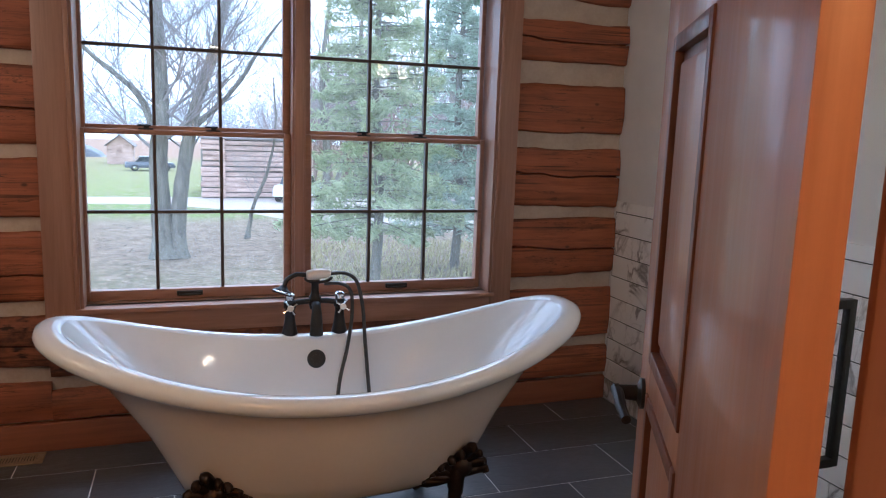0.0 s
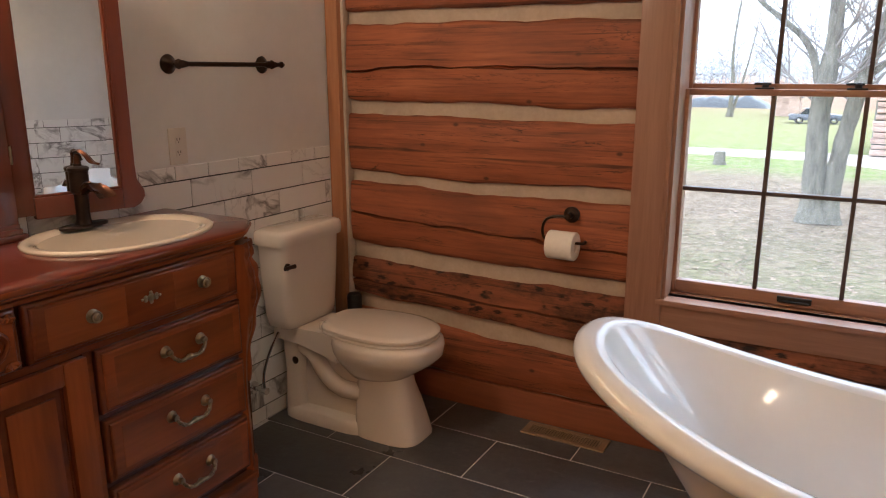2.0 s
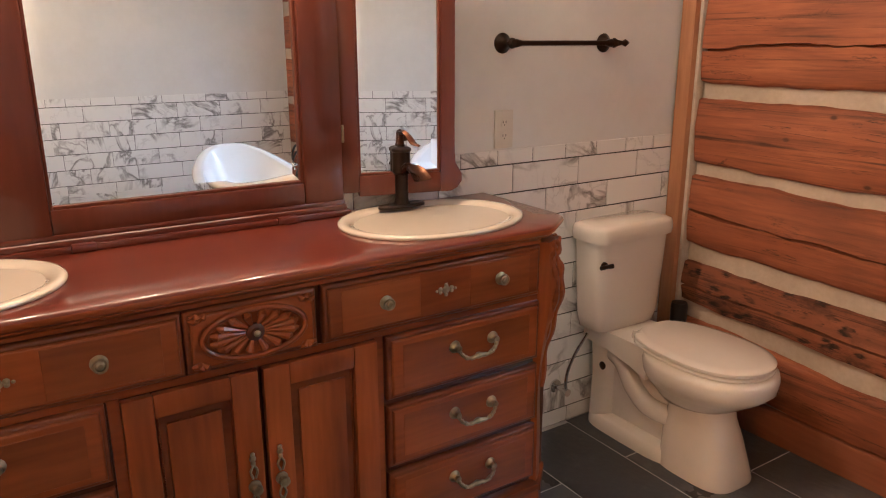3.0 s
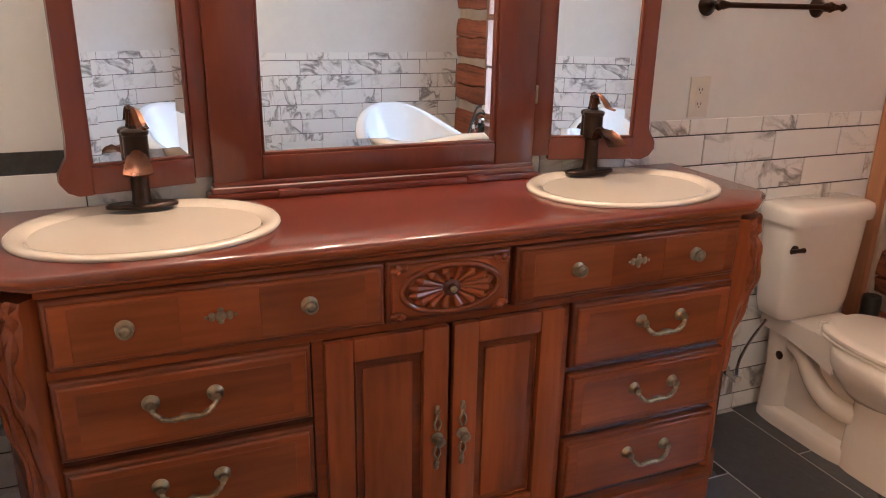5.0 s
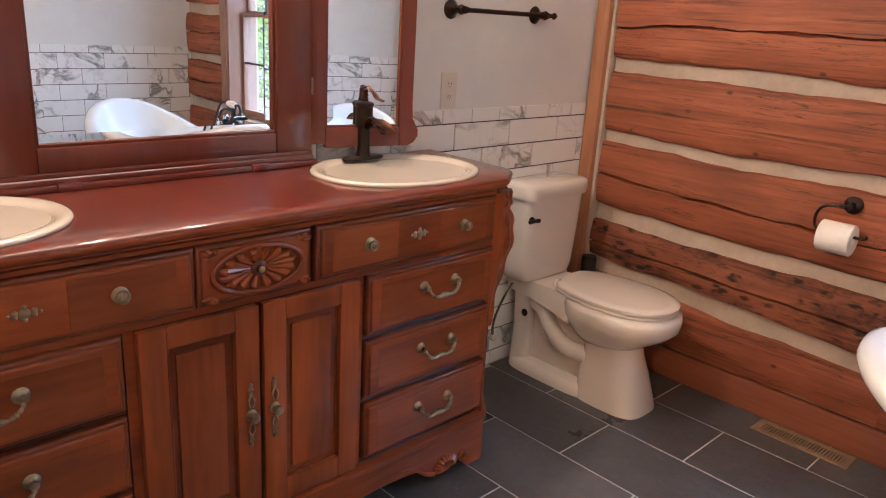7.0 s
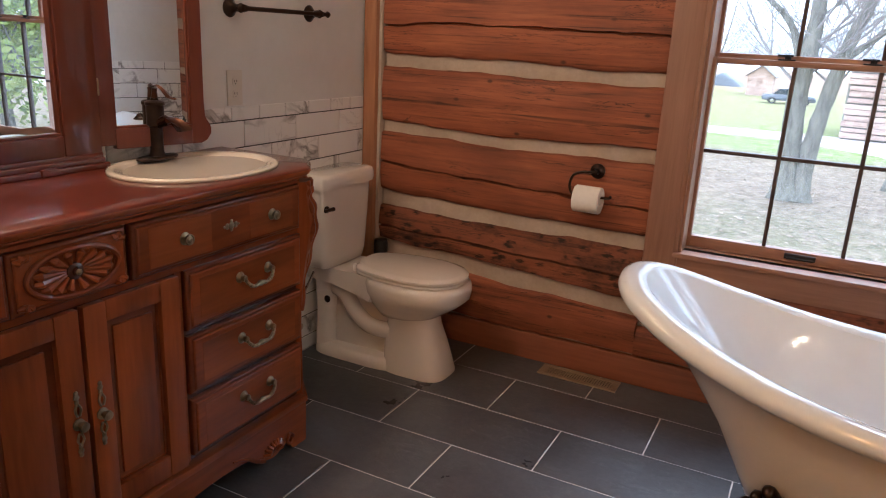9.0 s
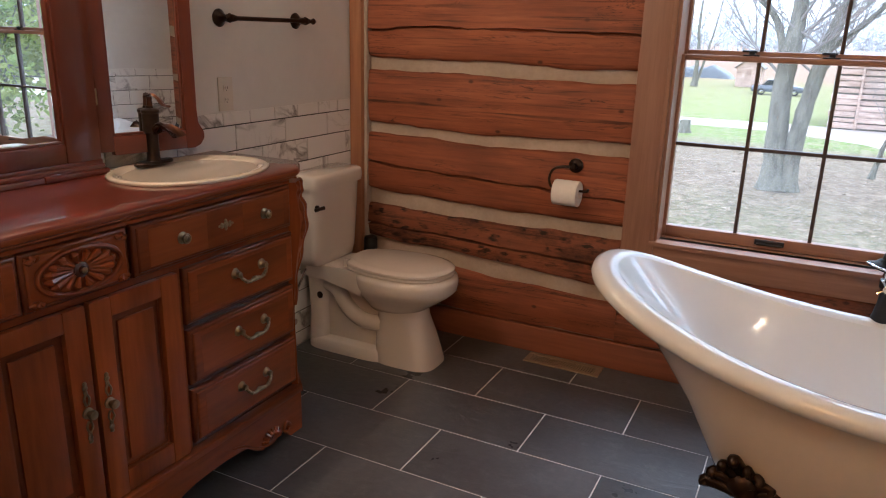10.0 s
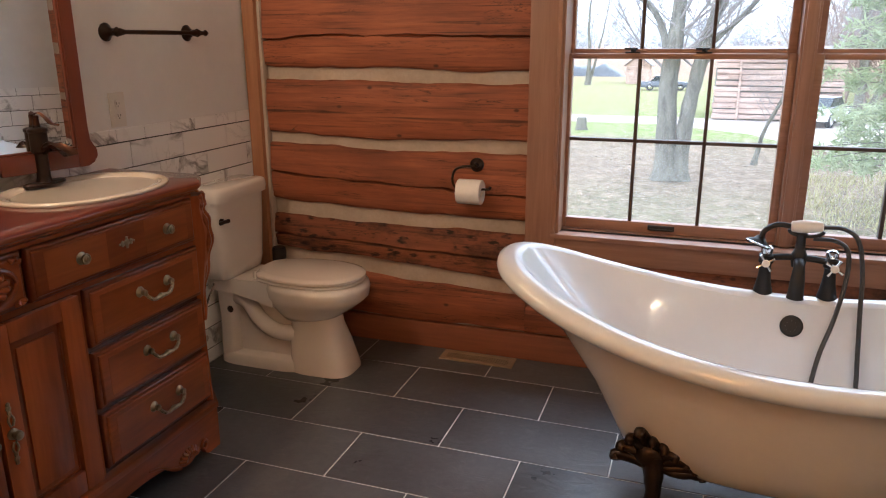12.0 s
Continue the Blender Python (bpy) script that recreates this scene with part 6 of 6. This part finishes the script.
# fallen leaves, dry grass and the far woods
bm = bmesh.new()
for _ in range(17000):
    x, y = rnd(-9, 9), 4 + 14.5 * random.random() ** 1.1
    a, s = rnd(0, math.tau), rnd(0.02, 0.052)
    d, e = Vector((math.cos(a), math.sin(a), rnd(-0.3, 0.3))) * s, Vector((-math.sin(a), math.cos(a), rnd(-0.3, 0.3))) * s * 0.6
    c = Vector((x, y, GZ + 0.02))
    bm.faces.new([bm.verts.new(c + q) for q in (-d, e, d, -e)])
tagged(part("fallen_leaves", bm, LITTER), "scattered dry brown leaves on the lawn", "leaves", kind="stuff")
bm = bmesh.new()
for _ in range(5000):
    x, y = rnd(3.0, 12), rnd(9.5, 14.5)
    h = rnd(0.05, 0.24)
    a = rnd(0, math.tau)
    w = Vector((math.cos(a), math.sin(a), 0)) * 0.012
    c = Vector((x, y, GZ))
    tip = c + Vector((rnd(-0.12, 0.12), rnd(-0.12, 0.12), h))
    bm.faces.new([bm.verts.new(q) for q in (c - w, c + w, tip)])
tagged(part("dry_grass", bm, TALLG), "tall dry yellow grass under the spruces", "grass", kind="stuff")
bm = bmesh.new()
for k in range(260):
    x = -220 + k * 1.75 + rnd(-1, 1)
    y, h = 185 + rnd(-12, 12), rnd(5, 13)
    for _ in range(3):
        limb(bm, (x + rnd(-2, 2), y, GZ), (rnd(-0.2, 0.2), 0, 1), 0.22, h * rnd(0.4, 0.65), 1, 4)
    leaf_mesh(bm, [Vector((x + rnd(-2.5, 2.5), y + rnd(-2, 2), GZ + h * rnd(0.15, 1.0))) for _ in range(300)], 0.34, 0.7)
# distance haze is put into the woods' pale grey colour
tagged(part("far_woods", bm, plain("hazy_far_woods", (0.46, 0.46, 0.46), (0.60, 0.60, 0.61), 0.95, scale=0.05, bumps=0.0, spec=0.0)), "distant bare woods behind the field, paled for haze", "woods", kind="stuff")

bm = bmesh.new()
for _ in range(210):
    x, y = rnd(5.5, 30), rnd(29, 44)
    limb(bm, (x, y, GZ), (rnd(-0.3, 0.3), rnd(-0.2, 0.2), 1), rnd(0.025, 0.08), rnd(1.6, 6.5), 2, 4)
BRUSH = plain("brown_brush", (0.25, 0.175, 0.135), (0.40, 0.30, 0.245), 0.95, scale=1.5, bumps=0.0, spec=0.05)
tagged(part("brush_thicket", bm, BRUSH), "tangled bare brown brush behind the yard", "brush", kind="stuff")

# log barn
barn = thing("log_barn", (3.3, 26, GZ), "weathered grey log barn beside the gravel yard", "barn")
for k in range(11):
    z = GZ + 0.05 + k * 0.2
    for x0, x1 in ((1.5, 2.25), (2.33, 5.6)):
        bm = bmesh.new()
        box(bm, x0 + rnd(-0.09, 0.02), x1 + rnd(-0.02, 0.09), 26.0 + rnd(-0.05, 0.04), 26.25, z + rnd(-0.015, 0.03), z + 0.17 + rnd(-0.035, 0.025), 0.03)
        part("log", bm, GREYW, barn)
bm = bmesh.new()
box(bm, 1.5, 5.6, 26.12, 30.0, GZ, GZ + 2.24)
part("wall", bm, BARK, barn)
part("corner_post", B(2.25, 2.33, 25.93, 26.1, GZ, GZ + 2.25, 0.02), GREYW, barn)
bm = prism(bmesh.new(), [(26.0, GZ + 2.25), (28.1, GZ + 2.55), (30.1, GZ + 2.25), (30.1, GZ + 2.31), (28.1, GZ + 2.61), (26.0, GZ + 2.31)], 1.45, 5.65, lambda u, v, d: (d, u, v))
part("roof", bm, SHINGLE, barn)

# small shed
shed = thing("garden_shed", (-3.2, 50, GZ), "small brown gabled shed at the edge of the lawn", "shed")
bm = prism(bmesh.new(), [(-3.5, GZ), (-1.6, GZ), (-1.6, GZ + 1.5), (-2.55, GZ + 2.25), (-3.5, GZ + 1.5)], 49, 52, lambda u, v, d: (u - 0.65, d, v))
part("wall", bm, GREYW, shed)
bm = bmesh.new()
for s in (-1, 1):
    prism(bm, [(-2.55, GZ + 2.27), (-2.55 + s * 1.15, GZ + 1.38), (-2.55 + s * 1.15, GZ + 1.46), (-2.55, GZ + 2.36)], 48.8, 52.2, lambda u, v, d: (u - 0.65, d, v))
part("roof", bm, SHINGLE, shed)
part("door", B(-3.5, -3.0, 48.97, 49.01, GZ, GZ + 1.35), GREYW, shed)
shed.scale = (0.8, 0.8, 0.82)

pile = thing("tarp_covered_pile", (-8.3, 60, GZ), "long pile covered with a black tarp", "tarp pile")
bm = bmesh.new()
bmesh.ops.create_grid(bm, x_segments=40, y_segments=10, size=1)
for v in bm.verts:
    x, y = v.co.x, v.co.y
    h = max(0.0, 1 - abs(x) ** 6) * max(0.0, 1 - abs(y) ** 3)
    v.co = Vector((-8.3 + x * 3.2, 60 + y * 1.0, GZ + h * (0.8 + 0.3 * noise.noise(Vector((x * 3, y, 4))) + 0.12 * noise.noise(Vector((x * 9, y * 4, 4))))))
part("tarp", bm, TARP, pile, angle=60)


def vehicle(name, loc, turn, paint, label, length=4.4, tall=1.5):
    ob = thing(name, loc, label, "car")
    m = Matrix.Translation(loc) @ Matrix.Rotation(radians(turn), 4, "Z")
    h = length / 2
    side = [(-h, 0.35), (-h, 0.75), (-h * 0.94, 0.92), (-h * 0.45, 0.98), (h * 0.5, 0.98), (h * 0.92, 0.86), (h, 0.6), (h * 0.98, 0.32)]
    bm = loft(bmesh.new(), [[m @ Vector((u, w, z * s if z > 0.5 else z)) for u, z in side] for w, s in ((-0.86, 0.9), (-0.80, 1.0), (0.80, 1.0), (0.86, 0.9))])
    body = part("body", bm, paint, ob)
    cab = [(-h * 0.62, 0.95), (-h * 0.40, tall), (h * 0.12, tall), (h * 0.42, 0.95)]
    bm = loft(bmesh.new(), [[m @ Vector((u, w, z)) for u, z in cab] for w in (-0.72, 0.72)])
    part("cabin", bm, TINT, body, "dark tinted windows")
    part("roof", B(-h * 0.42, h * 0.14, -0.7, 0.7, tall - 0.02, tall + 0.03, 0.012, m=m), paint, body)
    for u in (-h * 0.62, h * 0.62):
        for s in (-1, 1):
            bm = lathe(bmesh.new(), [(0.2, 0), (0.32, 0.0), (0.34, 0.03), (0.34, 0.17), (0.32, 0.2), (0.2, 0.2)], m @ Vector((u, s * 0.70, 0.34)), m.to_3x3() @ Vector((0, s, 0)), 20)
            w = part("wheel", bm, TYRE, ob, "black tyre")
            bm = lathe(bmesh.new(), [(0.2, 0), (0.19, 0.02), (0.06, 0.03), (0, 0.04)], m @ Vector((u, s * 0.89, 0.34)), m.to_3x3() @ Vector((0, s, 0)), 16)
            part("rim", bm, CHROME, w, "steel wheel rim")
    return ob


low = vehicle("dark_car", (-1.12, 43.0, GZ), 8, CARB, "small low dark parked car beyond the driveway")
low.scale = (0.62, 0.62, 0.54)
pale = vehicle("white_car", (5.0, 25.2, GZ), 60, CARW, "white parked car beside the barn", 3.6, 1.4)
pale.scale = (0.66, 0.66, 0.7)
stump = thing("tree_stump", (-2.6, 21.6, GZ), "short dark tree stump at the driveway's edge", "stump")
bm = lathe(bmesh.new(), [(0.22, 0), (0.17, 0.12), (0.15, 0.36), (0.13, 0.40), (0.0, 0.41)], (-2.6, 21.6, GZ), n=12)
for v in bm.verts:
    v.co += Vector((noise.noise(v.co * 7), noise.noise(v.co * 7 + Vector((5, 0, 0))), 0)) * 0.04
part("wood", bm, BARK, stump)

# ---- tiles, piece by piece ----
def floor_tiles():
    tl, tw, gap = 0.61, 0.305, 0.0045
    shared = None
    y = 0.305
    k = 0
    while y > YS - 0.12:
        x = -0.305 - 0.61 * 2 + (0.0 if k % 2 == 0 else 0.305)
        while x < XE:
            x0, x1 = max(x + gap / 2, XW), min(x + tl - gap / 2, XE)
            y0, y1 = max(y - tw + gap / 2, YS - 0.1), min(y - gap / 2, 0.258)
            if x1 - x0 > 0.02 and y1 - y0 > 0.02:
                full = abs(x1 - x0 - tl + gap) < 1e-4 and abs(y1 - y0 - tw + gap) < 1e-4
                if full and shared is not None:
                    me = shared
                else:
                    hx, hy = (x1 - x0) / 2, (y1 - y0) / 2
                    me = plain_mesh("tile", box(bmesh.new(), -hx, hx, -hy, hy, -0.008, 0.0, 0.0012, 1), SLATE)
                    shared = me if full else shared
                share("tile", me, ((x0 + x1) / 2, (y0 + y1) / 2, 0.0003 * random.random()), floor)
            x += tl
        y -= tw
        k += 1


def wall_tiles(parent, xf, inward, top, cap, row, length, first, cap_first):
    """Marble tiles up a wall at xf: a narrow cap row, then rows downward in half bond."""
    gap = 0.0046
    y_lo, y_hi = YS, 0.19 if inward > 0 else 0.235
    back = sorted((xf - inward * 0.0085, xf - inward * 0.003))
    part("grout", B(back[0], back[1], y_lo, y_hi, 0.0, top - 0.004), GROUT_D, parent)
    done = {}
    z1, k = top, 0
    while z1 > 0.01:
        h, l, f = (cap, length / 2, cap_first) if k == 0 else (row, length, first + (0.0 if k % 2 else length / 2))
        z0 = max(z1 - h, 0.0)
        y = f - l * 12
        while y < y_hi:
            a, b = max(y + 0.0014, y_lo), min(y + l - 0.0014, y_hi)
            if b - a > 0.012:
                key = (round(b - a, 4), round(z1 - z0, 4))
                if key not in done:
                    hy, hz = (b - a) / 2, (z1 - z0) / 2 - gap / 2
                    done[key] = plain_mesh("tile", box(bmesh.new(), -0.004, 0.004, -hy, hy, -hz, hz, 0.0016, 1), MARBLE)
                share("tile", done[key], (xf - inward * 0.004 + inward * 0.0004 * random.random(), (a + b) / 2, (z0 + z1) / 2), parent)
            y += l
        z1 = z0
        k += 1


wall_tiles(wall_w, XW, 1, 1.113, 0.053, 0.0995, 0.302, -0.301, -0.215)
wall_tiles(wall_e, XE, -1, 1.080, 0.060, 0.1135, 0.33, -0.10, -0.04)
floor_tiles()
